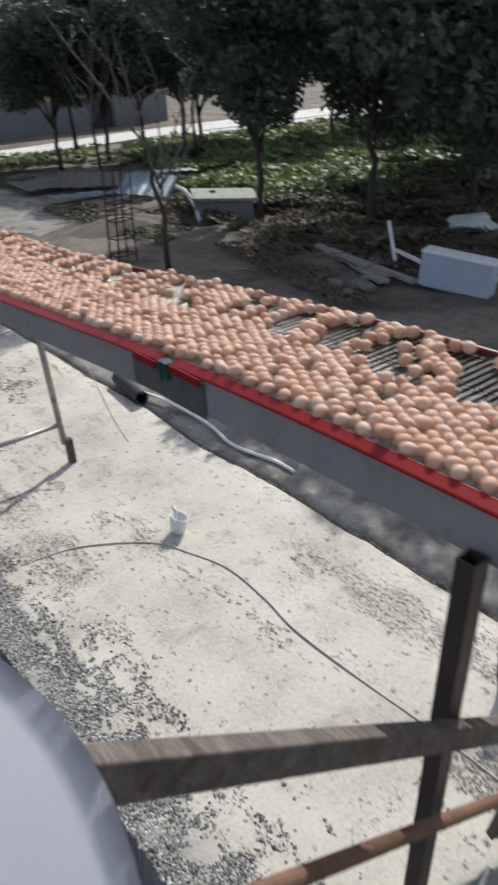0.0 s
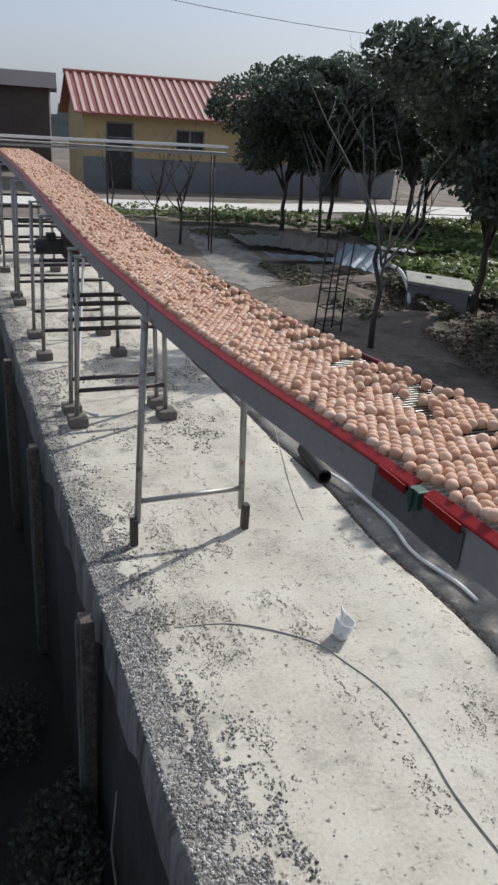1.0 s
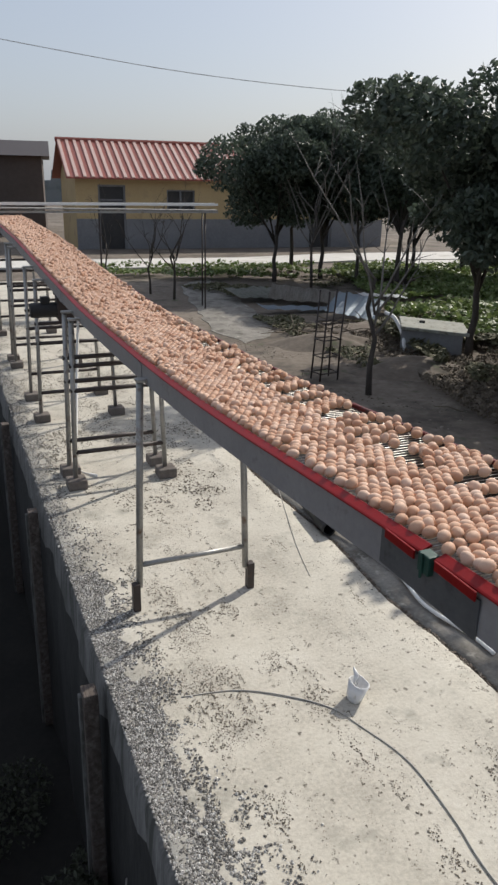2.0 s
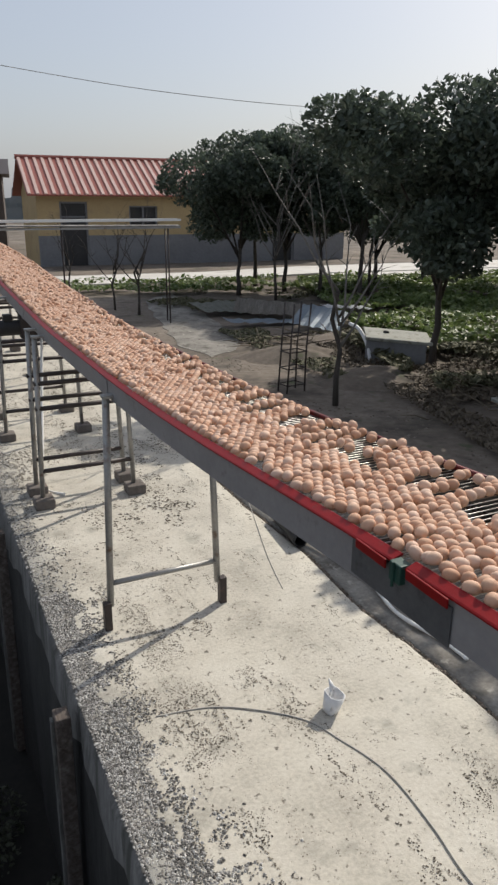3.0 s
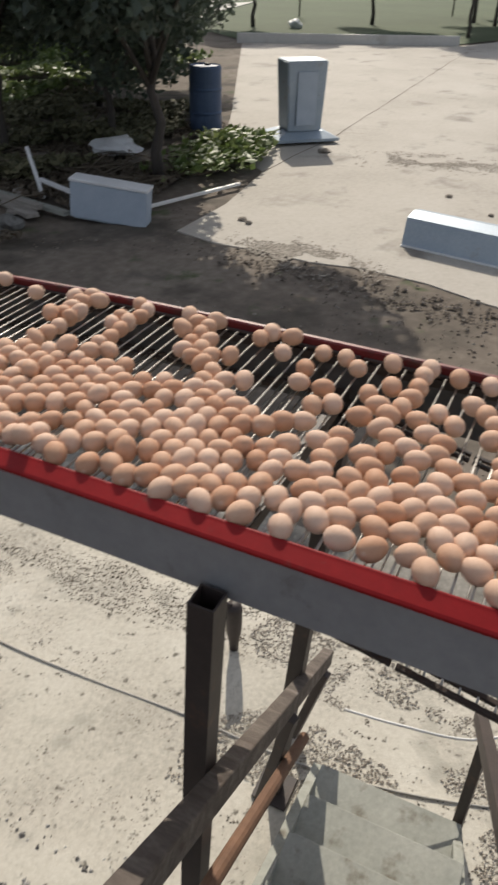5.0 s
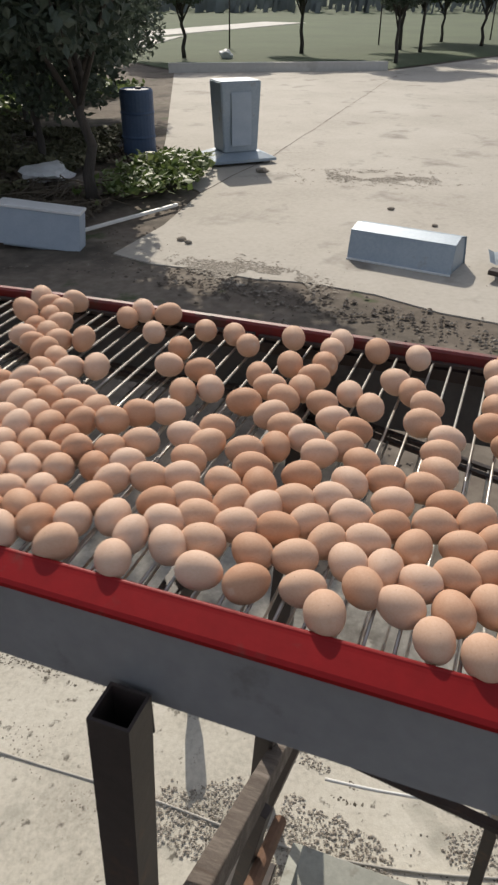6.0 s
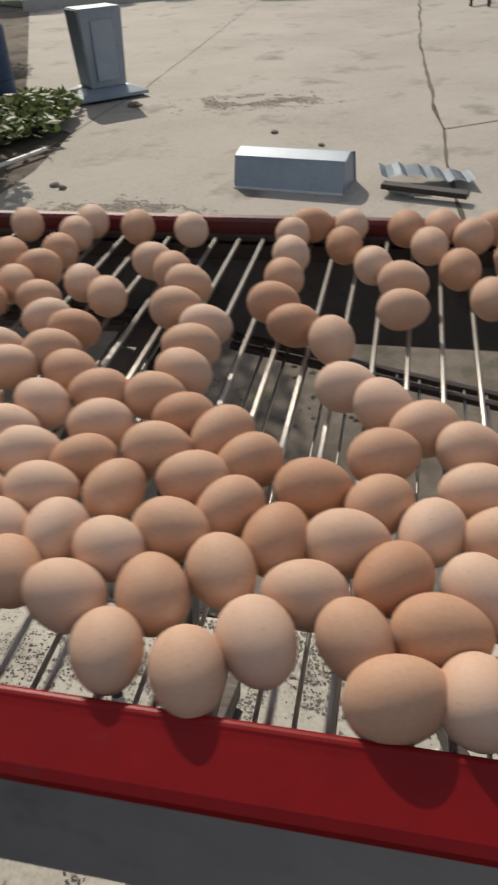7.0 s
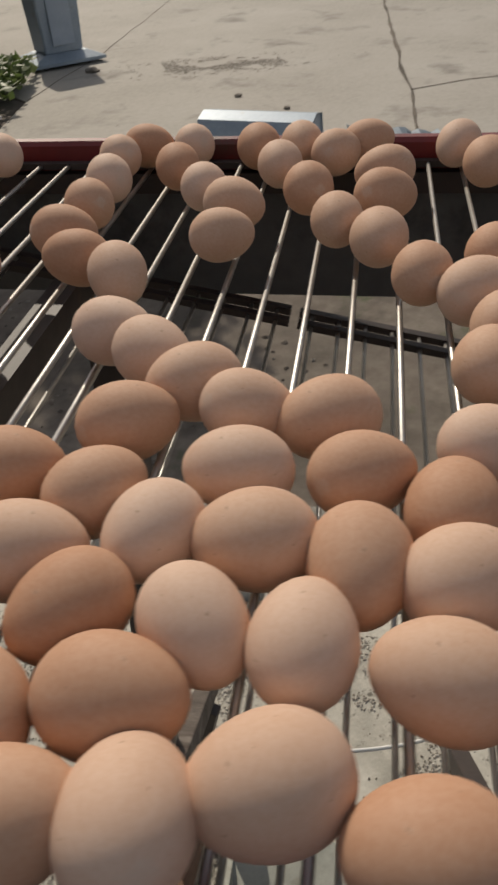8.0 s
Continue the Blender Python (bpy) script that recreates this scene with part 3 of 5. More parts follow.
def on_belt(a, s, h, turn=None):
    slope = math.atan2(belt_z(s + 0.25) - belt_z(s - 0.25), 0.5)
    m = BELT @ Matrix.Translation((a, s, belt_z(s) + h)) @ Matrix.Rotation(slope, 4, "X")
    return m @ turn if turn is not None else m


def on_return(a, s):
    """The slack lower run, sagging away from the post."""
    z = belt_z(s) - 0.085 - 0.20 * max(0.0, 0.25 - s) + 0.075 * max(0.0, -0.9 - s) ** 1.2
    slope = math.atan2(0.20, 1.0) if s < 0.25 else math.atan2(belt_z(s + 0.25) - belt_z(s - 0.25), 0.5)
    return BELT @ Matrix.Translation((a, s, z)) @ Matrix.Rotation(slope, 4, "X")


def rod_mesh(name, a0, a1, r):
    bm = bmesh.new()
    tube(bm, [(a0, 0, 0), (a1, 0, 0)], r, 7)
    me = bpy.data.meshes.new(name)
    bm.to_mesh(me)
    bm.free()
    me.materials.append(M_ROD)
    me.polygons.foreach_set("use_smooth", [True] * len(me.polygons))
    return me


def rods():
    me = rod_mesh("rod", 0.006, WIDE - 0.012, 0.0021)
    length = PITCH * 20
    k = -8
    while k * length - 0.661 < BELT_END - 0.8:
        s0 = k * length - 0.661 - PITCH / 2
        t = thing("rod_belt", "moving belt of thin bright steel cross rods", "conveyor belt", "belt sections")
        mid = s0 + length / 2
        if -1.6 < s0 < 2.2:
            for i in range(20):
                o = new("rod", me)
                o.parent = t
                o.location = (0, (i + 0.5) * PITCH - length / 2, 0)
        else:
            bm = bmesh.new()
            for i in range(20):
                y = (i + 0.5) * PITCH - length / 2
                tube(bm, [(0.006, y, 0), (WIDE - 0.012, y, 0)], 0.0021, 5)
            tagged(part("rods", bm, M_ROD, t, smooth=True), kind="stuff")
        for a in (0.0095, WIDE - 0.018):
            bm = bmesh.new()
            beam(bm, (a, -length / 2 + 0.004, 0.0), (a, length / 2 - 0.004, 0.0), 0.009, 0.006)
            part("chain", bm, M_DARK, t, "dark drive chain")
        moving.append((t, 0.0, mid, ROD_Z, None))
        k += 1


def return_run():
    me = rod_mesh("return_rod", 0.022, WIDE - 0.016, 0.0022)
    for k in range(9):
        t = thing("return_belt", "returning slack lower run of dull steel rods", "conveyor belt", "return sections")
        for i in range(16):
            o = new("rod", me)
            o.parent = t
            o.location = (0, (i - 7.5) * PITCH, 0)
        for a in (0.024, 0.05, WIDE - 0.045, WIDE - 0.02):
            bm = bmesh.new()
            beam(bm, (a, -8 * PITCH, 0), (a, 8 * PITCH, 0), 0.010, 0.008)
            part("chain", bm, M_DARK, t, "dark drive chain")
        moving.append((t, 0.0, -2.0 + 0.48 * k, 0.0, "back"))


return_run()


def egg_profile(seg, rings):
    bm = bmesh.new()
    prof = []
    for i in range(rings + 1):
        th = math.pi * i / rings
        z = -math.cos(th)
        r = math.sin(th) * (1 - 0.09 * z) * 0.0202
        prof.append((max(r, 0.0) if 0 < i < rings else 0.0, z * 0.0254 + 0.0006))
    lathe(bm, prof, seg)
    bmesh.ops.recalc_face_normals(bm, faces=bm.faces)
    return bm


# eggs in the stretch which the camera comes closest to, strip by strip:
# across and along in millimetres, turn of the long axis
AT_RAIL = [(37, -632, 105), (37, -529, 23), (40, -380, 23), (43, -670, 6), (43, -484, 21), (44, -755, 96), (53, -294, 138), (53, -241, 93), (58, -709, 108), (61, -560, 30), (65, -351, 108), (69, -610, 33), (75, -447, 75), (79, -193, 42), (80, -653, 90), (84, -496, 24), (87, -407, 39), (96, -581, 87), (97, -227, 93), (98, -762, 87), (100, -283, 60), (106, -531, 30), (107, -714, 174), (107, -329, 108), (111, -675, 39), (112, -174, 108), (113, -459, 63), (114, -628, 138), (119, -383, 38), (123, -421, 0), (134, -205, 108), (135, -492, 78)]
SECOND = [(136, -558, 171), (136, -251, 108), (139, -599, 96), (141, -770, 129), (141, -150, 108), (144, -353, 150), (145, -732, 179), (145, -296, 93), (154, -691, 96), (155, -649, 156), (159, -394, 99), (160, -524, 141), (163, -181, 108), (167, -444, 168), (171, -324, 138), (172, -230, 156), (175, -269, 156), (176, -617, 141), (179, -769, 170), (184, -494, 93), (185, -116, 108), (186, -573, 96), (194, -412, 114), (195, -678, 96), (197, -731, 111), (197, -367, 99), (200, -152, 108), (202, -297, 108), (207, -527, 126), (207, -205, 78), (213, -459, 96), (216, -249, 28)]
MIDDLE = [(218, -788, 96), (222, -338, 96), (226, -617, 111), (236, -715, 111), (236, -502, 147), (238, -407, 96), (238, -145, 78), (239, -675, 93), (250, -227, 108), (254, -468, 90), (254, -291, 108), (254, -68, 108), (259, -350, 60), (262, -644, 120), (279, -153, 147), (280, -391, 96), (281, -436, 96), (283, -205, 108), (288, -614, 51), (289, -795, 169), (289, -116, 90), (306, -239, 25), (307, -354, 66), (309, -297, 96), (311, -584, 75), (318, -449, 63), (322, -30, 108), (323, -148, 108), (338, -323, 117), (339, -270, 108), (340, -66, 108), (358, -236, 87)]
BEYOND = [(360, -445, 96), (372, -796, 129), (380, -326, 96), (382, -207, 129), (384, -565, 21), (395, -764, 175), (400, -292, 96), (400, -61, 34), (401, -447, 90), (405, -157, 108), (410, -528, 90), (426, -812, 170), (426, -94, 31), (435, -409, 96), (435, -207, 69), (441, -264, 75), (448, -736, 179), (451, -623, 90), (454, -332, 24), (455, -501, 90), (460, -178, 108), (472, -224, 31), (476, -1, 84), (477, -55, 105), (481, -705, 3), (482, -295, 26), (487, -408, 66), (495, -147, 25), (513, -622, 66), (513, -502, 22), (517, -230, 96), (521, -381, 19)]
FAR_SIDE = [(531, -740, 117), (538, 9, 33), (545, -351, 57), (545, -182, 31), (550, -678, 5), (552, -590, 13), (566, -233, 27), (574, -500, 20), (584, 82, 35), (588, -740, 90), (589, -93, 26), (603, -556, 15), (608, -648, 7), (611, -826, 172), (620, -231, 26), (620, -2, 30), (623, -55, 27), (625, 156, 37), (633, -493, 19), (640, -696, 141), (642, -369, 28), (643, -302, 21), (644, -156, 29), (659, -805, 156), (659, -622, 9), (659, -237, 25), (666, -662, 5), (666, -558, 13), (666, -512, 87), (666, 93, 105), (666, 145, 35), (667, -723, 87)]
KNOWN = {(a / 1000 - 0.002, s / 1000): turn for strip in (AT_RAIL, SECOND, MIDDLE, BEYOND, FAR_SIDE) for a, s, turn in strip}


def egg_layout():
    rnd = random.Random(11)
    out = list(KNOWN)
    cell = {}
    def key(a, s):
        return (int(math.floor(a / 0.05)), int(math.floor(s / 0.05)))
    for e in out:
        cell.setdefault(key(*e), []).append(e)
    def free(a, s, d):
        k = key(a, s)
        return all((a - x) ** 2 + (s - y) ** 2 > d * d for i in (-1, 0, 1) for j in (-1, 0, 1) for x, y in cell.get((k[0] + i, k[1] + j), ()))
    s = -5.2
    row = 0
    while s < BELT_END:
        a = 0.036 + (0.5 * 0.0415 if row % 2 else 0) + rnd.uniform(-0.002, 0.002)
        while a < WIDE - 0.030:
            aa, ss = a + rnd.uniform(-0.0028, 0.0028), s + rnd.uniform(-0.003, 0.003)
            lim = 0.36 + 0.09 * noise.noise((ss * 1.7, 3.3, 0)) + 0.05 * noise.noise((ss * 7, 1.3, 0)) + 0.20 * min(1, max(0, (ss - 2.6) / 4.0))
            if ss < 0.1:
                lim -= 0.04
            chain = 0.42 * math.sin(math.tau * (ss - 0.35 * aa) / 0.235 + 5.5 * noise.noise((ss * 2.3, 5, aa * 1.6))) + 0.35 * noise.noise((aa * 9, ss * 9, 8))
            lone = aa >= lim and rnd.random() < 0.10 and free(aa, ss, 0.047)
            keep = aa < lim or lone or chain > 0.25 - 0.22 * min(1, max(0, (ss - 0.6) / 4)) or (aa > WIDE - 0.07 and rnd.random() < 0.45)
            if -0.77 - 0.1 * aa < ss < -0.23 + 0.68 * aa:
                keep = False
            if keep and rnd.random() < 0.985 and free(aa, ss, 0.0375):
                out.append((aa, ss))
                cell.setdefault(key(aa, ss), []).append((aa, ss))
            a += 0.0415
        s += 0.0366
        row += 1
    return out


def eggs():
    rnd = random.Random(5)
    fine = egg_profile(28, 18)
    me = bpy.data.meshes.new("egg")
    fine.to_mesh(me)
    fine.free()
    me.materials.append(M_EGG)
    me.polygons.foreach_set("use_smooth", [True] * len(me.polygons))
    layout = egg_layout()
    singles = [e for e in layout if -0.98 < e[1] < 0.30][:300]
    chosen = set(singles)
    def turn():
        # lying, long axis mostly along the rods, some along the belt, a few standing
        pick = rnd.random()
        yaw = rnd.gauss(90, 28) if pick < 0.45 else rnd.uniform(0, 180)
        tilt = rnd.gauss(90, 10) if pick < 0.9 else rnd.uniform(25, 60)
        size = rnd.uniform(0.94, 1.05)
        return pose(0, 0, 0, 0, 0, yaw + 180 * (rnd.random() < 0.5)) @ pose(0, 0, 0, tilt, 0, 0) @ Matrix.Diagonal((size, size, size * rnd.uniform(0.96, 1.04), 1)), tilt
    for a, s in singles:
        m, tilt = turn()
        if (a, s) in KNOWN:
            tilt = rnd.gauss(90, 6)
            m = pose(0, 0, 0, 0, 0, KNOWN[a, s] + 90 + 180 * (rnd.random() < 0.5)) @ pose(0, 0, 0, tilt, 0, 0) @ Matrix.Scale(rnd.uniform(0.96, 1.05), 4)
        o = new("egg", me)
        size = m.to_scale()
        o.scale = size
        h = ROD_TOP + 0.0200 + 0.005 * abs(math.cos(radians(tilt)))
        rot = m.to_3x3().normalized().to_4x4()
        tagged(o, "smooth light brown hen egg lying on the rods", "egg", "eggs on the belt")
        moving.append((o, a, s, h, rot))
    # the rest in short batches
    coarse = egg_profile(12, 8)
    bv = np.array([v.co[:] for v in coarse.verts])
    bf = [tuple(v.index for v in f.verts) for f in coarse.faces]
    coarse.verts.index_update()
    bf = [tuple(v.index for v in f.verts) for f in coarse.faces]
    coarse.free()
    batches = {}
    for e in layout:
        if e not in chosen:
            batches.setdefault(int(math.floor(e[1] / 0.5)), []).append(e)
    for b, items in sorted(batches.items()):
        mid = (b + 0.5) * 0.5
        vs, fs = [], []
        for a, s in items:
            m, tilt = turn()
            R = np.array(m.to_3x3())
            h = 0.0200 + 0.005 * abs(math.cos(radians(tilt))) + (0.018 if rnd.random() < 0.06 else 0)
            i0 = len(vs) * 0 + sum(len(x) for x in vs)
            vs.append(bv @ R.T + np.array((a, s - mid, h)))
            fs += [tuple(i0 + k for k in f) for f in bf]
        me2 = bpy.data.meshes.new("eggs")
        me2.from_pydata(np.concatenate(vs).tolist(), [], fs)
        me2.materials.append(M_EGGS)
        me2.polygons.foreach_set("use_smooth", [True] * len(me2.polygons))
        o = new("egg_batch", me2)
        tagged(o, "crowd of light brown hen eggs riding on the rods", "eggs", "eggs on the belt", "stuff")
        moving.append((o, 0.0, mid, ROD_TOP, None))


rods()
eggs()

# ---- stands under the conveyor ----
def pipe_stand(s, a0, a1, label, blocks=False, stub=True):
    t = thing("conveyor_stand", label, "stand", "conveyor stands", m=BELT)
    top = belt_z(s) - 0.06
    for a, sign in ((a0, 1), (a1, -1)):
        bm = bmesh.new()
        foot = 0.17 if stub else 0.10
        lean = 0.05 * sign
        tube(bm, [(a + 0.03 * sign, s + 0.02, foot), (a + 0.03 * sign + lean, s + 0.02, top)], 0.024, 12)
        part("leg", bm, M_PIPE, t, smooth=True)
        bm = bmesh.new()
        if stub:
            box(bm, a - 0.026, a + 0.026, s - 0.03, s + 0.03, 0.0, 0.21, None, 0.004)
            part("foot", bm, M_DARK, t, "dark steel stub foot")
        else:
            box(bm, a - 0.09 + 0.03 * sign, a + 0.10 + 0.03 * sign, s - 0.09, s + 0.10, 0.0, 0.10, None, 0.015)
            part("foot", bm, M_BRICK, t, "rough cement block foot")
    for z in ((0.34,) if stub else (0.36, 0.98, 1.22)):
        bm = bmesh.new()
        tube(bm, [(a0 + 0.035, s + 0.02, z), (a1 - 0.035, s + 0.02, z)], 0.019 if stub else 0.023, 10)
        part("crossbar", bm, M_PIPE if stub else M_DARK, t, smooth=True)
    bm = bmesh.new()
    box(bm, a0 + 0.05, a1 - 0.02, s - 0.02, s + 0.05, top - 0.02, top + 0.02 - 0.075 + 0.055, None, 0.003)
    part("head_bar", bm, M_PIPE, t)
    return t


pipe_stand(4.38, -0.13, 0.735, "grey steel pipe stand on dark stub feet")
for s in (6.70, 7.06):
    pipe_stand(s, -0.17, 0.80, "grey pipe stand on cement blocks under the belt", stub=False)
for s in (8.95, 9.95, 11.9, 12.4, 14.6, 16.6):
    pipe_stand(s, -0.20, 0.80, "far grey pipe stand on blocks under the belt", stub=False)


def motor():
    t = thing("drive_motor", "dark geared drive motor slung beneath the belt", "motor", m=BELT @ Matrix.Translation((-0.10, 8.35, belt_z(8.3) - 0.30)))
    bm = bmesh.new()
    lathe(bm, [(0, -0.17), (0.07, -0.17), (0.085, -0.15), (0.085, 0.12), (0.07, 0.15), (0, 0.15)], 20, pose(0, 0, 0, 0, 90, 0))
    part("body", bm, M_BLACK, t, smooth=False)
    bm = bmesh.new()
    box(bm, 0.12, 0.30, -0.10, 0.10, -0.12, 0.16, None, 0.02)
    part("gearbox", bm, M_DARK, t)
    bm = bmesh.new()
    box(bm, -0.05, 0.05, -0.05, 0.05, 0.07, 0.15, None, 0.01)
    part("terminal_box", bm, M_BLACK, t)
    bm = bmesh.new()
    box(bm, 0.10, 0.32, -0.06, 0.06, 0.16, 0.30, None, 0.006)
    part("bracket", bm, M_DARK, t)


motor()


def steel_post(a, s, top, size, lean=0.0):
    """A square tube whose foot stands off along the belt by lean."""
    t = thing("steel_post", "dark brown square steel tube post holding the conveyor", "post", "conveyor posts", m=BELT)
    bm = bmesh.new()
    w, i = size / 2, size / 2 - 0.004
    rings = [[bm.verts.new((a + x * k, s + lean * (1 - z / top) + y * k, z)) for x, y in ((-1, -1), (1, -1), (1, 1), (-1, 1))] for k, z in ((w, 0.0), (w, top), (i, top), (i, top - 0.3))]
    for r0, r1 in zip(rings, rings[1:]):
        for k in range(4):
            bm.faces.new((r0[k], r0[(k + 1) % 4], r1[(k + 1) % 4], r1[k]))
    bm.faces.new(rings[-1])
    bmesh.ops.recalc_face_normals(bm, faces=bm.faces)
    part("tube", bm, M_DARK, t)
    bm = bmesh.new()
    box(bm, a - 0.07, a + 0.07, s + lean - 0.07, s + lean + 0.07, 0.0, 0.012, None, 0.002)
    part("base_plate", bm, M_DARK, t)
    bm = bmesh.new()
    x0, x1 = (a + w + 0.001, -0.0125) if a < 0.3 else (a - w - 0.012, a - w - 0.001)
    box(bm, x0, x1, s - 0.022, s + 0.020, top - 0.07, top - 0.006, None, 0.002)
    part("lug", bm, M_BLACK, t, "black welded lug to the side panel")


steel_post(-0.043, 0.203, 1.834, 0.050, 0.10)
steel_post(-0.050, -4.3, 1.800, 0.052)
steel_post(WIDE + 0.004, -4.3, 1.786, 0.050)
steel_post(WIDE + 0.004, 0.22, 1.786, 0.050, 0.12)


# ---- stairs, handrails and the platform ----
def stairs():
    t = thing("stairs", "steep site-made stairs with weathered timber handrails and grey treads", "stairs")
    d = Vector((0.73, 0.238, -0.641)).normalized()
    h0 = Vector((0.02, -0.152, 2.142))
    h1 = Vector((2.065, 0.520, 0.39))
    bm = bmesh.new()
    beam(bm, h0, h1, 0.044, 0.062, (0, 0, 1), 0.004)
    part("handrail", bm, M_WOOD, t, "weathered grey-brown timber handrail")
    l0, l1 = Vector((0.25, -0.068, 1.575)), Vector((1.66, 0.362, 0.48))
    bm = bmesh.new()
    tube(bm, [l0, l1], 0.019, 12)
    part("lower_rail", bm, M_RUST, t, "thin rusty lower rail")
    for k in (0.72, 0.955):
        p = h0.lerp(h1, k)
        bm = bmesh.new()
        foot = max(0.0, p.z - 0.62)
        beam(bm, (p.x - 0.05, p.y + 0.07, foot), (p.x - 0.02, p.y - 0.03, p.z - 0.02), 0.034, 0.034, (0, 1, 0.1), 0.002)
        part("baluster", bm, M_DARK, t, "dark steel upright")
    # the other rail, stringers and treads
    across = Vector((0.215, -0.977, 0.0)) * 0.60
    bm = bmesh.new()
    beam(bm, h0 + across, h1 + across, 0.04, 0.05, (0, 0, 1), 0.003)
    part("handrail", bm, M_DARK, t, "dark steel handrail")
    for k in (0.45, 0.88):
        p = h0.lerp(h1, k) + across
        bm = bmesh.new()
        beam(bm, (p.x, p.y, max(0, p.z - 0.65)), (p.x, p.y, p.z - 0.02), 0.036, 0.036, (0, 1, 0.1), 0.002)
        part("baluster", bm, M_DARK, t, "dark steel upright")
    e0, e1 = Vector((0.42, -0.05, 1.16)), Vector((1.80, 0.40, -0.02))
    for off in (across * 0.04, across * 0.95):
        bm = bmesh.new()
        beam(bm, e0 + off + Vector((0, 0, -0.02)), e1 + off + Vector((0, 0, 0.04)), 0.035, 0.12, (0, 0, 1), 0.003)
        part("stringer", bm, M_TREAD, t, "grey painted stringer board")
    n = 6
    for i in range(n):
        p = e0.lerp(e1, (i + 0.5) / n)
        bm = bmesh.new()
        m = Matrix.Translation(p + across * 0.5 + Vector((0, 0, 0.055))) @ pose(0, 0, 0, 0, 0, 12.41)
        box(bm, -0.115, 0.115, -0.265, 0.265, -0.014, 0.014, m, 0.003)
        part("tread", bm, M_TREAD, t, "grey-green worn tread board")


def platform():
    t = thing("loading_platform", "raised timber loading platform at the head of the stairs", "platform", m=BELT)
    for k in range(8):
        bm = bmesh.new()
        box(bm, -2.1 + 0.19 * k, -1.92 + 0.19 * k, -2.6, -0.06, 1.20, 1.235, None, 0.004)
        part("board", bm, M_WOOD, t)
    for a, s in ((-2.0, -2.5), (-0.72, -2.5), (-0.72, -0.5)):
        bm = bmesh.new()
        box(bm, a - 0.04, a + 0.04, s - 0.04, s + 0.04, 0.0 if a > -0.5 else -2.5 if a < -0.51 else 0.0, 1.198, None, 0.003)
        part("support", bm, M_DARK, t)


def white_sheet():
    """A stiff white sheet whose corner stands up over the stair head."""
    bm = bmesh.new()
    n, k = 14, 14
    apex = Vector((0.036, -0.082, 2.285))
    left = Vector((-0.42, -0.165, -0.10))        # along the far edge
    down = Vector((0.045, -0.30, -0.055))        # along the curling edge
    rows = []
    for i in range(n + 1):
        row = []
        for j in range(k + 1):
            x, y = i / n, j / k
            curl = Vector((0.050, 0.012, 0.0)) * math.sin(math.pi * min(1, y * 0.75)) * (1 - x)
            row.append(bm.verts.new(apex + left * x + down * y + curl + Vector((0, 0, -0.05 * y * y + 0.02 * math.sin(3 * x + 4 * y) * x))))
        rows.append(row)
    for r0, r1 in zip(rows, rows[1:]):
        for j in range(k):
            bm.faces.new((r0[j], r1[j], r1[j + 1], r0[j + 1]))
    bmesh.ops.solidify(bm, geom=list(bm.faces), thickness=0.004)
    bmesh.ops.recalc_face_normals(bm, faces=bm.faces)
    t = thing("white_sheet", "stiff white plastic sheet curling over the stair head", "sheet")
    part("panel", bm, M_SACK, t, smooth=True)
    bm = bmesh.new()
    tube(bm, [(-0.12, -0.20, 2.235), (-0.13, -0.21, 1.24)], 0.014, 8)
    part("prop", bm, M_DARK, t, "thin dark prop")


stairs()
platform()
white_sheet()


# ---- things on the slab ----
def cup():
    t = thing("cup", "small crumpled white paper cup lying on the slab", "cup", m=Matrix.Translation((1.235, 3.11, 0.0)) @ pose(0, 0, 0, 0, 0, 30))
    bm = bmesh.new()
    lathe(bm, [(0.0, 0.005), (0.045, 0.0), (0.05, 0.03), (0.062, 0.12), (0.058, 0.12), (0.045, 0.02), (0.0, 0.012)], 18, pose(0, 0, 0.004, 9, 6, 0))
    for v in bm.verts:
        v.co += Vector((noise.noise(v.co * 18), noise.noise(v.co * 18 + Vector((4, 4, 4))), 0)) * 0.016
    part("body", bm, M_WHITE, t, smooth=True)
    bm = bmesh.new()
    tube(bm, [(0.0, 0.0, 0.10), (0.02, 0.01, 0.15), (0.025, 0.04, 0.185)], [0.012, 0.018, 0.004], 7)
    part("torn_rim", bm, M_WHITE, t, smooth=True)


def wire(name, pts, r, mat, label, cat, seg=7, smooth_steps=6):
    ps = [Vector(p) for p in pts]
    out = []
    for i in range(len(ps) - 1):
        p0, p1, p2, p3 = ps[max(i - 1, 0)], ps[i], ps[i + 1], ps[min(i + 2, len(ps) - 1)]
        for k in range(smooth_steps):
            x = k / smooth_steps
            out.append(0.5 * ((2 * p1) + (p2 - p0) * x + (2 * p0 - 5 * p1 + 4 * p2 - p3) * x * x + (3 * p1 - p0 - 3 * p2 + p3) * x ** 3))
    out.append(ps[-1])
    bm = bmesh.new()
    tube(bm, out, r, seg)
    o = part(name, bm, mat, smooth=True)
    return tagged(o, label, cat)


cup()
zc = 0.004
wire("ground_cable", [at(-0.12, 3.38, zc - 0.003), at(0.25, 3.30, zc - 0.002), at(0.62, 3.02, zc), at(0.75, 2.75, zc), at(0.84, 2.45, zc), at(0.83, 2.08, zc), at(0.79, 1.77, zc), at(0.80, 1.3, zc), at(0.83, 0.81, zc), at(0.845, 0.2, zc), at(0.98, -0.4, zc), at(1.3, -1.2, zc)], 0.0050, M_CABLE, "thin grey-brown cable snaking over the slab", "cable")
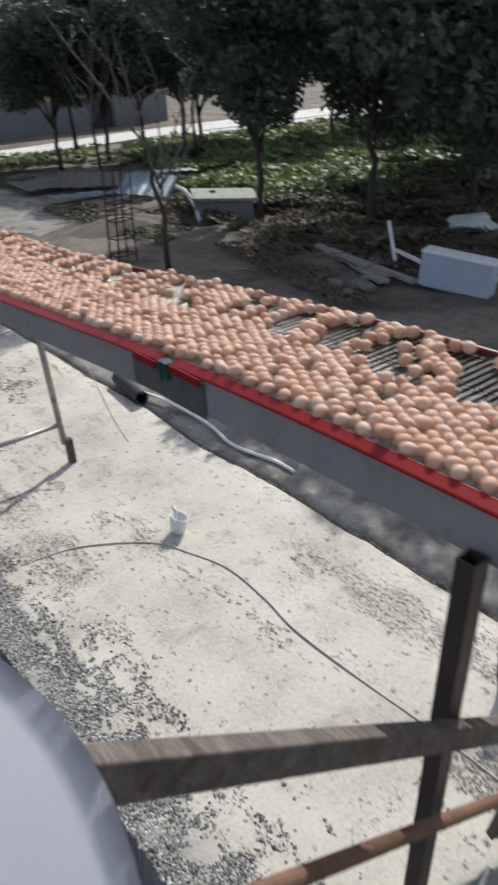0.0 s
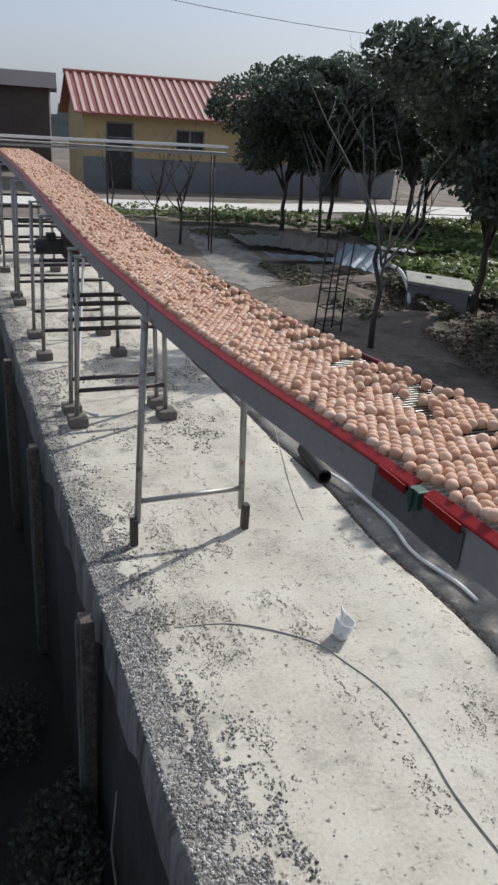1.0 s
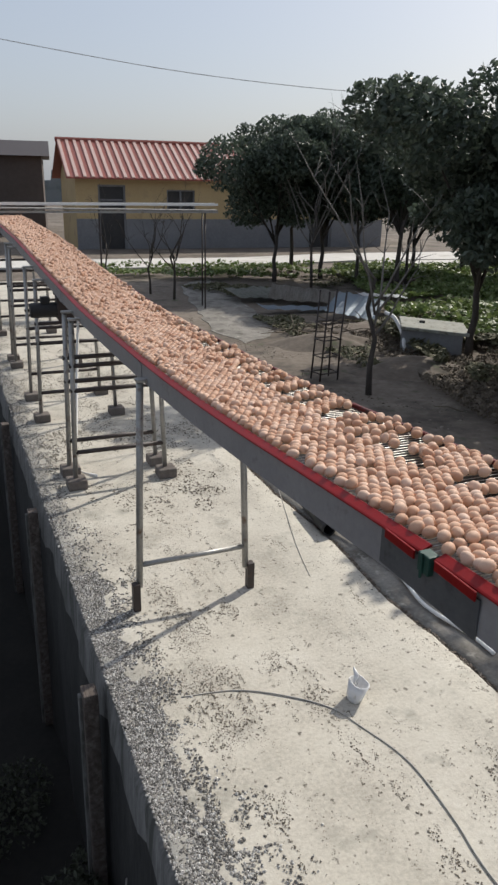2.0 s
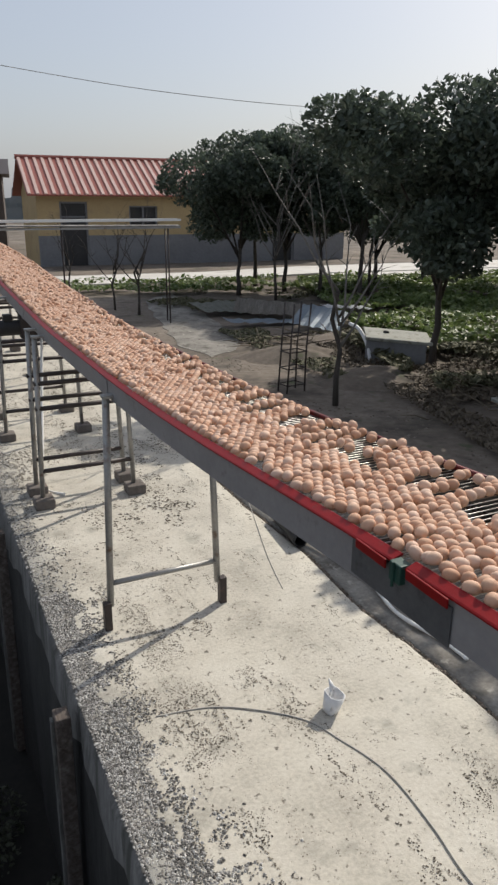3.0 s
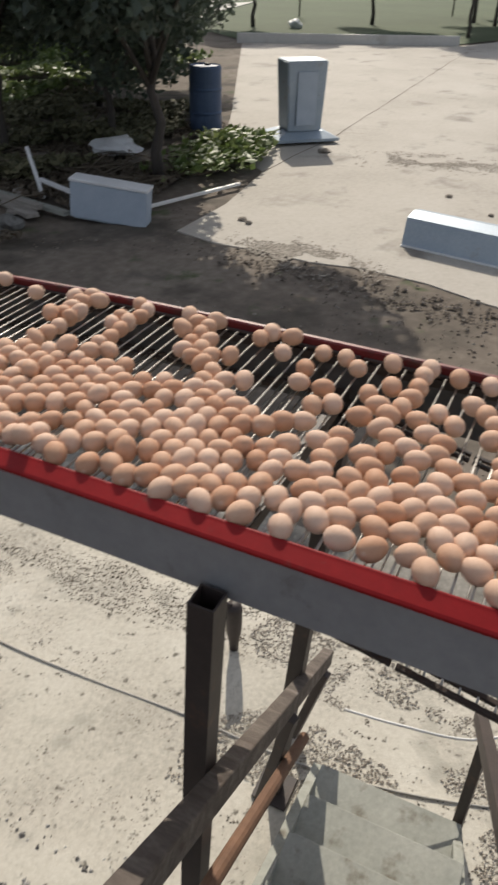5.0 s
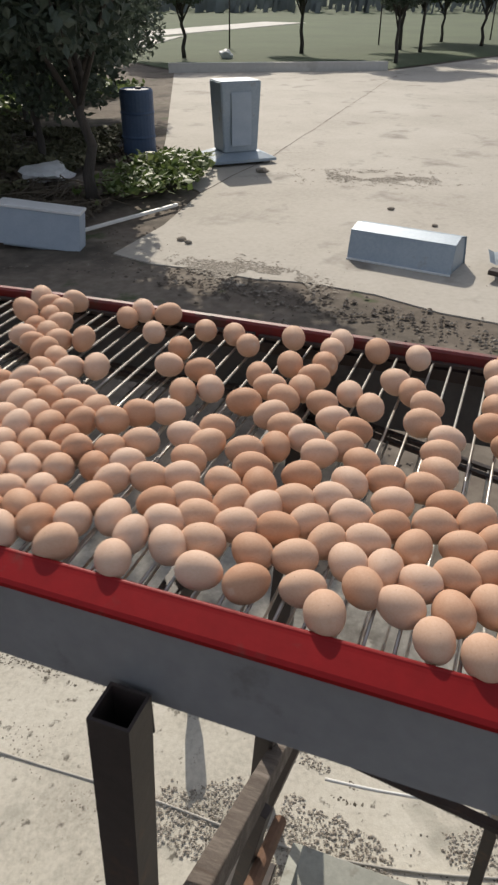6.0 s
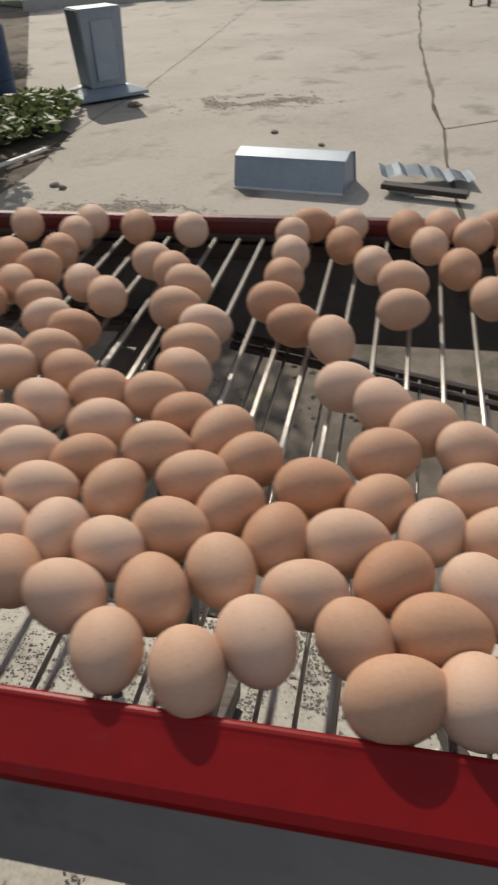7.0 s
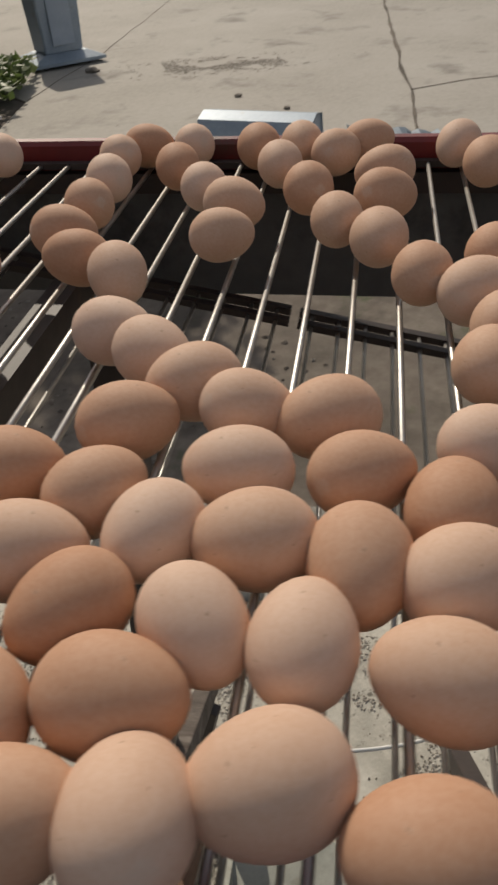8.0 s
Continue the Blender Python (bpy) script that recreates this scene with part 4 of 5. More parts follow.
wire("hose", [at(1.76, 5.1, 0.05), at(1.84, 4.75, 0.05), at(1.87, 4.12, 0.03), at(1.80, 3.66, 0.025), at(1.88, 3.25, 0.02), at(1.89, 3.03, 0.015)], 0.015, M_HOSE, "pale plastic hose along the slab joint", "hose")
wire("loose_wire", [at(1.77, 6.15, 0.006), at(1.56, 5.48, 0.004), at(1.36, 4.85, 0.004), at(1.23, 4.35, 0.004)], 0.0035, M_CABLE, "thin pale wire lying on the slab", "wire")
wire("hanging_hose", [at(0.25, 8.3, 1.45), at(0.15, 8.0, 0.9), at(0.02, 7.5, 0.35), at(-0.05, 7.2, 0.02), at(0.1, 6.9, 0.015)], 0.016, M_HOSE, "pale hose hanging from the conveyor drive", "hose")
wire("near_wire", [at(0.86, 0.15, 0.42), at(0.9, -0.05, 0.40), at(1.0, -0.3, 0.34), at(1.15, -0.55, 0.36), at(1.3, -0.9, 0.30)], 0.0055, M_HOSE, "pale wire strung beside the stairs", "wire")


def stub():
    t = thing("steel_stub", "short dark steel stub standing up from the slab", "stub", m=BELT @ Matrix.Translation((1.244, 0.79, 0.0)))
    bm = bmesh.new()
    lathe(bm, [(0, 0), (0.022, 0), (0.024, 0.05), (0.036, 0.12), (0.040, 0.26), (0.030, 0.295), (0, 0.30)], 14)
    part("body", bm, M_DARK, t, smooth=True)
    bm = bmesh.new()
    tube(bm, [(0.0, 0, 0.28), (-0.03, 0.02, 0.315), (-0.055, 0.03, 0.305)], [0.012, 0.009, 0.004], 7)
    part("hook", bm, M_DARK, t, "bent hook", smooth=True)


stub()


def drain():
    t = thing("drain_pipe", "short black rubber pipe end at the slab joint", "pipe", m=BELT @ Matrix.Translation((1.74, 5.2, 0.045)) @ pose(0, 0, 0, 0, 0, -8))
    bm = bmesh.new()
    lathe(bm, [(0.05, -0.30), (0.062, -0.30), (0.066, -0.28), (0.062, 0.28), (0.066, 0.30), (0.05, 0.30)], 18, pose(0, 0, 0.02, 90, 0, 0))
    part("pipe", bm, M_BLACK, t, smooth=True)


drain()


# ---- yard things ----
def bin_box():
    m = Matrix.Translation((6.09, 6.16, -0.03)) @ pose(0, 0, 0, 0, 0, math.degrees(math.atan2(5.86 - 6.66, 6.38 - 5.94))) @ pose(0, 0, 0.0, 0, 6, 0)
    t = thing("foam_box", "pale blue-white box lying open on its side", "box", m=m)
    w, d, h = 0.46, 0.20, 0.44
    for nm, b in (("side", (-w, w, -0.02, 0.02, 0.03, h)), ("side", (-w, w, d - 0.02, d + 0.02, 0.03, h)), ("end", (-w, -w + 0.03, 0.021, d - 0.021, 0.03, h)), ("end", (w - 0.03, w, 0.021, d - 0.021, 0.03, h)), ("floor", (-w + 0.031, w - 0.031, 0.021, d - 0.021, 0.0, 0.06))):
        bm = bmesh.new()
        box(bm, *b, None, 0.006)
        part(nm, bm, M_FOAM, t)
    bm = bmesh.new()
    box(bm, -w - 0.012, w + 0.012, -0.03, d + 0.03, h, h + 0.035, None, 0.008)
    part("rim", bm, M_WHITE, t, "white rim")


def plank_thing(p, q, w, h, mat=None, label="weathered loose timber plank on the yard", nm="plank", cat="plank"):
    bm = bmesh.new()
    beam(bm, p, q, w, h, (0, 0, 1), 0.004)
    tagged(part(nm, bm, mat or M_PLANK), label, cat)


def yard_bits():
    W = M_WHITE
    plank_thing((6.0, 8.9, 0.02), (5.55, 6.85, 0.06), 0.16, 0.05)
    plank_thing((5.75, 8.6, 0.05), (5.70, 6.9, 0.12), 0.09, 0.06)
    plank_thing((6.3, 8.1, 0.03), (5.5, 7.2, 0.03), 0.12, 0.04)
    plank_thing((5.79, 8.92, 0.10), (5.86, 6.61, 0.06), 0.10, 0.05, M_TREAD)
    plank_thing((6.22, 7.5, 0.0), (6.42, 7.98, 0.52), 0.045, 0.045, M_WHITE, "white plastic pipe propped on the planks", "white_pipe", "pipe")
    plank_thing((6.25, 7.55, 0.22), (6.15, 6.75, 0.20), 0.045, 0.045, M_WHITE, "white plastic pipe lying over planks", "white_pipe", "pipe")
    plank_thing((6.75, 6.15, 0.03), (8.3, 5.93, 0.04), 0.05, 0.035, M_HOSE, "long pale batten lying on the yard", "batten", "batten")
    # crumpled white bag
    bm = bmesh.new()
    bmesh.ops.create_icosphere(bm, subdivisions=3, radius=0.3)
    for v in bm.verts:
        v.co *= 1 + 0.5 * noise.noise(v.co * 5)
        v.co.z = max(v.co.z * 0.45, -0.05)
    o = part("crumpled_bag", bm, W, smooth=False)
    o.location = (8.42, 8.45, 0.12)
    o.scale = (1.2, 1.2, 1.2)
    tagged(o, "crumpled white plastic bag on the yard", "bag")
    for k, (x, y, r) in enumerate(((5.25, 6.9, 0.16), (5.1, 7.25, 0.13), (4.95, 6.75, 0.10))):
        bm = bmesh.new()
        bmesh.ops.create_icosphere(bm, subdivisions=2, radius=r)
        for v in bm.verts:
            v.co *= 1 + 0.5 * noise.noise(v.co * 6 + Vector((k, 0, 0)))
            v.co.z *= 0.6
        o = part("stone", bm, M_EDGE)
        o.location = (x, y, r * 0.3)
        tagged(o, "rough grey stone on the yard", "stone", "yard stones")


def sheet_thing(x, y, w, d, turn, tilt, label, h=0.12, mat=None):
    t = bmesh.new()
    n = 14
    rows = []
    for i in range(n + 1):
        u = (i / n - 0.5) * w
        z = 0.018 * math.sin(i * math.pi)  + 0.02 * math.cos(i * 2.2)
        rows.append([t.verts.new((u, v, z + 0.06 * noise.noise((u * 2, v * 2, x)))) for v in (-d / 2, 0, d / 2)])
    for r0, r1 in zip(rows, rows[1:]):
        for j in range(2):
            t.faces.new((r0[j], r1[j], r1[j + 1], r0[j + 1]))
    bmesh.ops.solidify(t, geom=list(t.faces), thickness=0.012)
    o = part("roof_sheet", t, mat or M_ZINC)
    o.matrix_world = Matrix.Translation((x, y, h)) @ pose(0, 0, 0, tilt, 4, turn)
    tagged(o, label, "sheet", "loose sheets")


def lid_box():
    m = Matrix.Translation((5.75, 12.35, -0.03)) @ pose(0, 0, 0, 0, 0, -22)
    t = thing("concrete_chest", "grey concrete box with a white slab lid", "box", m=m)
    bm = bmesh.new()
    box(bm, -0.55, 0.55, -0.42, 0.42, 0.0, 0.42, None, 0.015)
    part("body", bm, M_BASE, t)
    bm = bmesh.new()
    box(bm, -0.62, 0.60, -0.48, 0.47, 0.421, 0.48, pose(0, 0, 0, 2, 4, 3), 0.012)
    part("lid", bm, M_TREAD, t, "pale slab lid")
    bm = bmesh.new()
    lathe(bm, [(0, 0), (0.06, 0), (0.05, 0.05), (0, 0.06)], 12, Matrix.Translation((-0.18, 0.05, 0.482)))
    part("knob", bm, M_BLACK, t, "dark knob")
    wire("white_pipe", [(4.95, 12.7, 0.62), (5.05, 12.45, 0.55), (5.13, 12.2, 0.28), (5.15, 12.1, 0.0)], 0.035, M_WHITE, "bent white plastic pipe beside the chest", "pipe")


def rebar_tower():
    t = thing("rebar_cage", "rusty dark rebar cage standing upright", "rebar cage", m=Matrix.Translation((3.15, 10.45, -0.03)) @ pose(0, 0, 0, 0, 0, 20))
    for x, y in ((-0.17, -0.12), (0.17, -0.12), (0.17, 0.12), (-0.17, 0.12)):
        bm = bmesh.new()
        tube(bm, [(x, y, 0), (x * 0.9 + 0.03, y, 0.7), (x * 0.95 + 0.09, y, 1.38)], 0.014, 7)
        part("bar", bm, M_DARK, t, smooth=True)
    for z in (0.12, 0.38, 0.64, 0.9):
        bm = bmesh.new()
        k = 0.03 * z / 0.7
        pts = [(-0.17 + k, -0.125, z), (0.17 + k, -0.125, z), (0.17 + k, 0.125, z), (-0.17 + k, 0.125, z), (-0.17 + k, -0.125, z)]
        tube(bm, pts, 0.010, 6)
        part("stirrup", bm, M_DARK, t, smooth=True)


def chute(m, label):
    """An upturned feed trough of bent zinc sheet."""
    t = thing("feed_trough", label, "trough", "troughs on the pad", m=m)
    bm = bmesh.new()
    L = 0.68
    sec = [(-0.30, 0.0), (-0.22, 0.36), (-0.02, 0.415), (0.22, 0.36), (0.30, 0.0), (0.288, 0.0), (0.21, 0.35), (-0.02, 0.403), (-0.21, 0.35), (-0.288, 0.0)]
    rows = [[bm.verts.new((y, x, z)) for x, z in sec] for y in (-L, L)]
    for k in range(len(sec)):
        bm.faces.new((rows[0][k], rows[0][(k + 1) % len(sec)], rows[1][(k + 1) % len(sec)], rows[1][k]))
    bmesh.ops.recalc_face_normals(bm, faces=bm.faces)
    part("shell", bm, M_ZINC, t)
    for y in (-L + 0.06, L - 0.03):
        bm = bmesh.new()
        v = [bm.verts.new((y, x * 0.96, z * 0.97)) for x, z in sec[:5]]
        v2 = [bm.verts.new((y + 0.012, x * 0.96, z * 0.97)) for x, z in sec[:5]]
        bm.faces.new(v)
        bm.faces.new(v2[::-1])
        for k in range(5):
            bm.faces.new((v[k], v2[k], v2[(k + 1) % 5], v[(k + 1) % 5]))
        part("end_plate", bm, M_ZINC, t)
    bm = bmesh.new()
    beam(bm, (-L, -0.31, 0.012), (L, -0.31, 0.012), 0.03, 0.02)
    part("lip", bm, M_WHITE, t, "pale folded lip")


def trough_bits():
    chute(Matrix.Translation((7.93, 2.55, -0.016)) @ pose(0, 0, 0, 0, 0, -88) @ Matrix.Scale(0.84, 4), "upturned pale blue-grey sheet metal feed trough")
    # flattened torn sheet beyond the trough
    sheet_thing(8.25, 1.3, 0.9, 0.42, -70, 2, "torn pale metal sheet lying on the pad", 0.09)
    bm = bmesh.new()
    beam(bm, (7.85, 1.62, 0.07), (7.78, 0.80, 0.06), 0.12, 0.05, (0, 0, 1), 0.004)
    tagged(part("dark_board", bm, M_DARK), "dark board lying beside the trough", "board")


def tall_cabinet():
    m = Matrix.Translation((11.35, 7.05, -0.016)) @ pose(0, 0, 0, 0, 0, -35) @ Matrix.Diagonal((0.9, 0.9, 0.87, 1))
    t = thing("metal_cabinet", "upright weathered zinc hopper cabinet on a flared base", "cabinet", m=m)
    bm = bmesh.new()
    lo, hi = 0.33, 0.385
    vs = []
    for z, k in ((0.20, lo), (1.42, hi)):
        vs.append([bm.verts.new((x * k, y * k * 0.8, z)) for x, y in ((-1, -1), (1, -1), (1, 1), (-1, 1))])
    for k in range(4):
        bm.faces.new((vs[0][k], vs[0][(k + 1) % 4], vs[1][(k + 1) % 4], vs[1][k]))
    bm.faces.new(vs[1])
    bm.faces.new(vs[0][::-1])
    bmesh.ops.recalc_face_normals(bm, faces=bm.faces)
    bmesh.ops.bevel(bm, geom=list(bm.edges), offset=0.02, segments=2, affect="EDGES")
    part("body", bm, M_ZINC, t)
    bm = bmesh.new()
    box(bm, -0.19, 0.19, -0.320, -0.300, 0.32, 1.24, None, 0.005)
    part("front_panel", bm, M_FOAM, t, "pale recessed front panel")
    bm = bmesh.new()
    vs = []
    for z, k in ((0.05, 0.62), (0.10, 0.62), (0.199, 0.37)):
        vs.append([bm.verts.new((x * k, y * k * 0.8, z)) for x, y in ((-1, -1), (1, -1), (1, 1), (-1, 1))])
    for a, b in zip(vs, vs[1:]):
        for k in range(4):
            bm.faces.new((a[k], a[(k + 1) % 4], b[(k + 1) % 4], b[k]))
    bm.faces.new(vs[0][::-1])
    bm.faces.new(vs[-1])
    bmesh.ops.recalc_face_normals(bm, faces=bm.faces)
    part("base_tray", bm, M_ZINC, t, "flared zinc base tray")
    for x, y in ((-0.4, -0.3), (0.4, -0.3), (0.4, 0.3), (-0.4, 0.3)):
        bm = bmesh.new()
        box(bm, x - 0.04, x + 0.04, y - 0.04, y + 0.04, 0.0, 0.049, None, 0.005)
        part("foot", bm, M_BRICK, t)
    # drum
    t = thing("drum", "faded dark blue upright drum at the pad edge", "drum", m=Matrix.Translation((10.68, 8.58, -0.03)))
    bm = bmesh.new()
    lathe(bm, [(0, 0), (0.27, 0), (0.285, 0.03), (0.275, 0.33), (0.29, 0.36), (0.275, 0.39), (0.275, 0.7), (0.29, 0.73), (0.275, 0.76), (0.28, 1.05), (0.26, 1.09), (0.24, 1.07), (0, 1.07)], 28)
    part("body", bm, M_BLUE, t, smooth=False)
    bm = bmesh.new()
    lathe(bm, [(0, 0), (0.05, 0), (0.05, 0.03), (0, 0.03)], 14, Matrix.Translation((0.12, 0.05, 1.071)))
    part("bung", bm, M_BLACK, t)
    # white basin and the far white lamp box
    bm = bmesh.new()
    lathe(bm, [(0, 0.02), (0.20, 0.0), (0.28, 0.14), (0.30, 0.15), (0.27, 0.13), (0.19, 0.03), (0, 0.04)], 22, Matrix.Translation((10.95, 9.4, -0.02)))
    tagged(part("basin", bm, M_WHITE, smooth=True), "white enamel basin beside the drum", "basin")


def mound(x, y, rx, ry, h, turn, seed):
    bm = bmesh.new()
    n, rings = 40, 14
    rows = []
    for i in range(rings + 1):
        q = i / rings
        row = []
        for k in range(n):
            an = k * math.tau / n
            wob = 1 + 0.28 * noise.noise((math.cos(an) * 1.6, math.sin(an) * 1.6, seed)) + 0.12 * noise.noise((math.cos(an) * 5, math.sin(an) * 5, seed))
            px, py = math.cos(an) * rx * q * wob, math.sin(an) * ry * q * wob
            z = h * (1 - q * q) ** 1.3 + 0.35 * h * noise.noise((px * 2.2, py * 2.2, seed)) * (1 - q) + 0.14 * h * noise.noise((px * 8, py * 8, seed)) * (1 - q) - 0.02 * q
            row.append(bm.verts.new((px, py, z)))
        rows.append(row)
    for r0, r1 in zip(rows, rows[1:]):
        for k in range(n):
            bm.faces.new((r0[k], r0[(k + 1) % n], r1[(k + 1) % n], r1[k]))
    bmesh.ops.remove_doubles(bm, verts=bm.verts, dist=1e-4)
    bmesh.ops.recalc_face_normals(bm, faces=bm.faces)
    o = part("earth_mound", bm, M_CLOD if seed % 2 else M_DIRT, smooth=True)
    o.matrix_world = Matrix.Translation((x, y, -0.03)) @ pose(0, 0, 0, 0, 0, turn)
    tagged(o, "low trodden heap of brown yard earth", "earth heap", "earth heaps")


def sticks():
    rnd = random.Random(31)
    for name, cx, cy, rx, ry, n in (("stick_pile", 6.4, 9.0, 1.3, 0.9, 90), ("stick_pile", 7.6, 7.6, 1.4, 0.8, 110), ("stick_pile", 4.4, 13.8, 1.2, 0.8, 60)):
        bm = bmesh.new()
        for _ in range(n):
            x, y, an = cx + rnd.gauss(0, 0.5) * rx, cy + rnd.gauss(0, 0.5) * ry, rnd.uniform(0, math.tau)
            L, z = rnd.uniform(0.2, 0.9), rnd.uniform(0.0, 0.14)
            d = Vector((math.cos(an), math.sin(an), rnd.uniform(-0.12, 0.2))) * L
            p = Vector((x, y, z))
            tube(bm, [p, p + d * 0.5 + Vector((0, 0, rnd.uniform(0, 0.06))), p + d], [0.011, 0.009, 0.004], 5)
        o = part(name, bm, M_DRY, smooth=True)
        tagged(o, "tangle of dry cut branches on the yard", "sticks", "brush piles", "stuff")


for k, row in enumerate(((4.9, 11.0, 1.3, 0.8, 0.16, 20), (6.6, 10.4, 1.1, 0.7, 0.14, 60), (3.9, 12.9, 1.2, 0.7, 0.22, -10), (5.3, 14.2, 1.5, 0.8, 0.2, 15), (5.6, 8.4, 0.9, 0.6, 0.1, 40), (8.6, 7.7, 1.2, 0.7, 0.18, 30), (7.4, 8.9, 1.0, 0.6, 0.15, 75))):
    mound(*row, k)
sticks()
bin_box()
yard_bits()
sheet_thing(3.6, 18.6, 1.5, 1.0, 20, 9, "pale corrugated roof sheet on the yard", 0.16, M_TREAD)
sheet_thing(4.7, 17.9, 1.7, 0.9, -18, 14, "bent grey sheet heaped on the yard", 0.22, M_PLANK)
sheet_thing(4.3, 16.6, 2.1, 0.4, 8, 4, "long pale strip of sheet metal", 0.08)
sheet_thing(5.35, 15.6, 1.2, 0.9, -40, 22, "tilted grey fibre sheet leaning on rubble", 0.28)
sheet_thing(6.25, 16.4, 1.2, 0.5, 10, 5, "bright pale sheet offcut on the yard", 0.40, M_WHITE)
lid_box()
rebar_tower()
trough_bits()
tall_cabinet()


# ---- house and far buildings ----
def house():
    m = Matrix.Translation((-1.5, 33.4, -0.03)) @ pose(0, 0, 0, 0, 0, 9)
    t = thing("farmhouse", "low ochre farmhouse with a red ribbed sheet roof", "house", m=m)
    L, D, H, R = 15.0, 6.0, 3.1, 4.55
    base = 1.30
    def wall_cells(x0, x1, holes):
        """Front wall boxes round the openings: rows of x0, x1, z0, z1."""
        xs = sorted({x0, x1, *[h[0] for h in holes], *[h[1] for h in holes]})
        zs = sorted({base, H, *[z for h in holes for z in h[2:] if z > base]})
        for xa, xb in zip(xs, xs[1:]):
            for za, zb in zip(zs, zs[1:]):
                if not any(h[0] <= xa and xb <= h[1] and h[2] <= za and zb <= h[3] for h in holes):
                    yield xa, xb, za, zb
    holes = [(0.95, 2.15, 0.0, 2.72), (4.0, 5.3, 1.72, 2.55), (8.0, 9.3, 1.72, 2.55), (11, 12.2, 0.0, 2.72)]
    bm = bmesh.new()
    for xa, xb, za, zb in wall_cells(0, L, holes):
        box(bm, xa, xb, 0, 0.24, za, zb)
    bmesh.ops.remove_doubles(bm, verts=bm.verts, dist=0.0005)
    part("front_wall", bm, M_YELLOW, t)
    bm = bmesh.new()
    for xa, xb in ((0, 0.95), (2.15, 11), (12.2, L)):
        box(bm, xa, xb, -0.02, 0.24, 0, base)
    part("plinth", bm, M_BASE, t, "grey cement plinth")
    for x0 in (0, L - 0.24):
        bm = bmesh.new()
        pts = [(0.241, 0), (D, 0), (D, H), (D / 2, R - 0.05), (0.241, H)]
        a = [bm.verts.new((x0, y, z)) for y, z in pts]
        b = [bm.verts.new((x0 + 0.24, y, z)) for y, z in pts]
        bm.faces.new(a)
        bm.faces.new(b[::-1])
        for k in range(5):
            bm.faces.new((a[k], b[k], b[(k + 1) % 5], a[(k + 1) % 5]))
        bmesh.ops.recalc_face_normals(bm, faces=bm.faces)
        part("gable_wall", bm, M_YELLOW, t)
    bm = bmesh.new()
    box(bm, 0.24, L - 0.24, D - 0.24, D - 0.001, 0, H)
    part("back_wall", bm, M_YELLOW, t)
    for sgn in (0, 1):
        bm = bmesh.new()
        y0, y1 = (-0.45, D / 2) if not sgn else (D + 0.45, D / 2)
        z0 = H - 0.16
        q = [(-0.4, y0, z0), (L + 0.4, y0, z0), (L + 0.4, y1, R), (-0.4, y1, R)]
        a = [bm.verts.new(p) for p in q]
        b = [bm.verts.new((p[0], p[1], p[2] + 0.06)) for p in q]
        bm.faces.new(a)
        bm.faces.new(b)
        for k in range(4):
            bm.faces.new((a[k], a[(k + 1) % 4], b[(k + 1) % 4], b[k]))
        bmesh.ops.recalc_face_normals(bm, faces=bm.faces)
        roof = part("roof", bm, M_ROOF, t, "red ribbed sheet roof slope")
        if not sgn:
            me = None
            for k in range(46):
                x = -0.3 + k * 0.345
                if me is None:
                    bm = bmesh.new()
                    beam(bm, (0, y0, z0 + 0.085), (0, y1, R + 0.085), 0.13, 0.05)
                    ob = part("rib", bm, M_RIB, roof)
                    me = ob.data
                else:
                    ob = new("rib", me)
                    ob.parent = roof
                ob.location.x = x
    bm = bmesh.new()
    tube(bm, [(-0.45, D / 2, R + 0.07), (L + 0.45, D / 2, R + 0.07)], 0.11, 8)
    part("ridge_cap", bm, M_ROOF, t)
    for x0, x1, z0, z1 in holes:
        bm = bmesh.new()
        if z0 == 0:
            box(bm, x0, x1, 0.14, 0.19, 0.0, z1)
            d = part("door", bm, M_DOOR, t, "dark metal door")
            for e in ((x0, x0 + 0.08, z0, z1), (x1 - 0.08, x1, z0, z1), (x0 + 0.08, x1 - 0.08, z1 - 0.08, z1)):
                bm = bmesh.new()
                box(bm, e[0], e[1], 0.05, 0.138, e[2], e[3])
                part("frame", bm, M_BASE, d)
            bm = bmesh.new()
            box(bm, x0 + 0.1, x1 - 0.1, 0.10, 0.138, 2.05, 2.12)
            part("transom", bm, M_BASE, d)
        else:
            box(bm, x0, x1, 0.16, 0.18, z0, z1)
            w = part("window", bm, M_DOOR, t, "small dark window")
            for e in ((x0, x0 + 0.06, z0, z1), (x1 - 0.06, x1, z0, z1), ((x0 + x1) / 2 - 0.04, (x0 + x1) / 2 + 0.04, z0, z1), (x0 + 0.06, x1 - 0.06, z1 - 0.06, z1)):
                bm = bmesh.new()
                box(bm, e[0], e[1], 0.06, 0.158, e[2], e[3])
                part("frame", bm, M_BASE, w)
            bm = bmesh.new()
            box(bm, x0 - 0.06, x1 + 0.06, -0.07, 0.15, z0 - 0.07, z0 - 0.001)
            part("sill", bm, M_BASE, w)


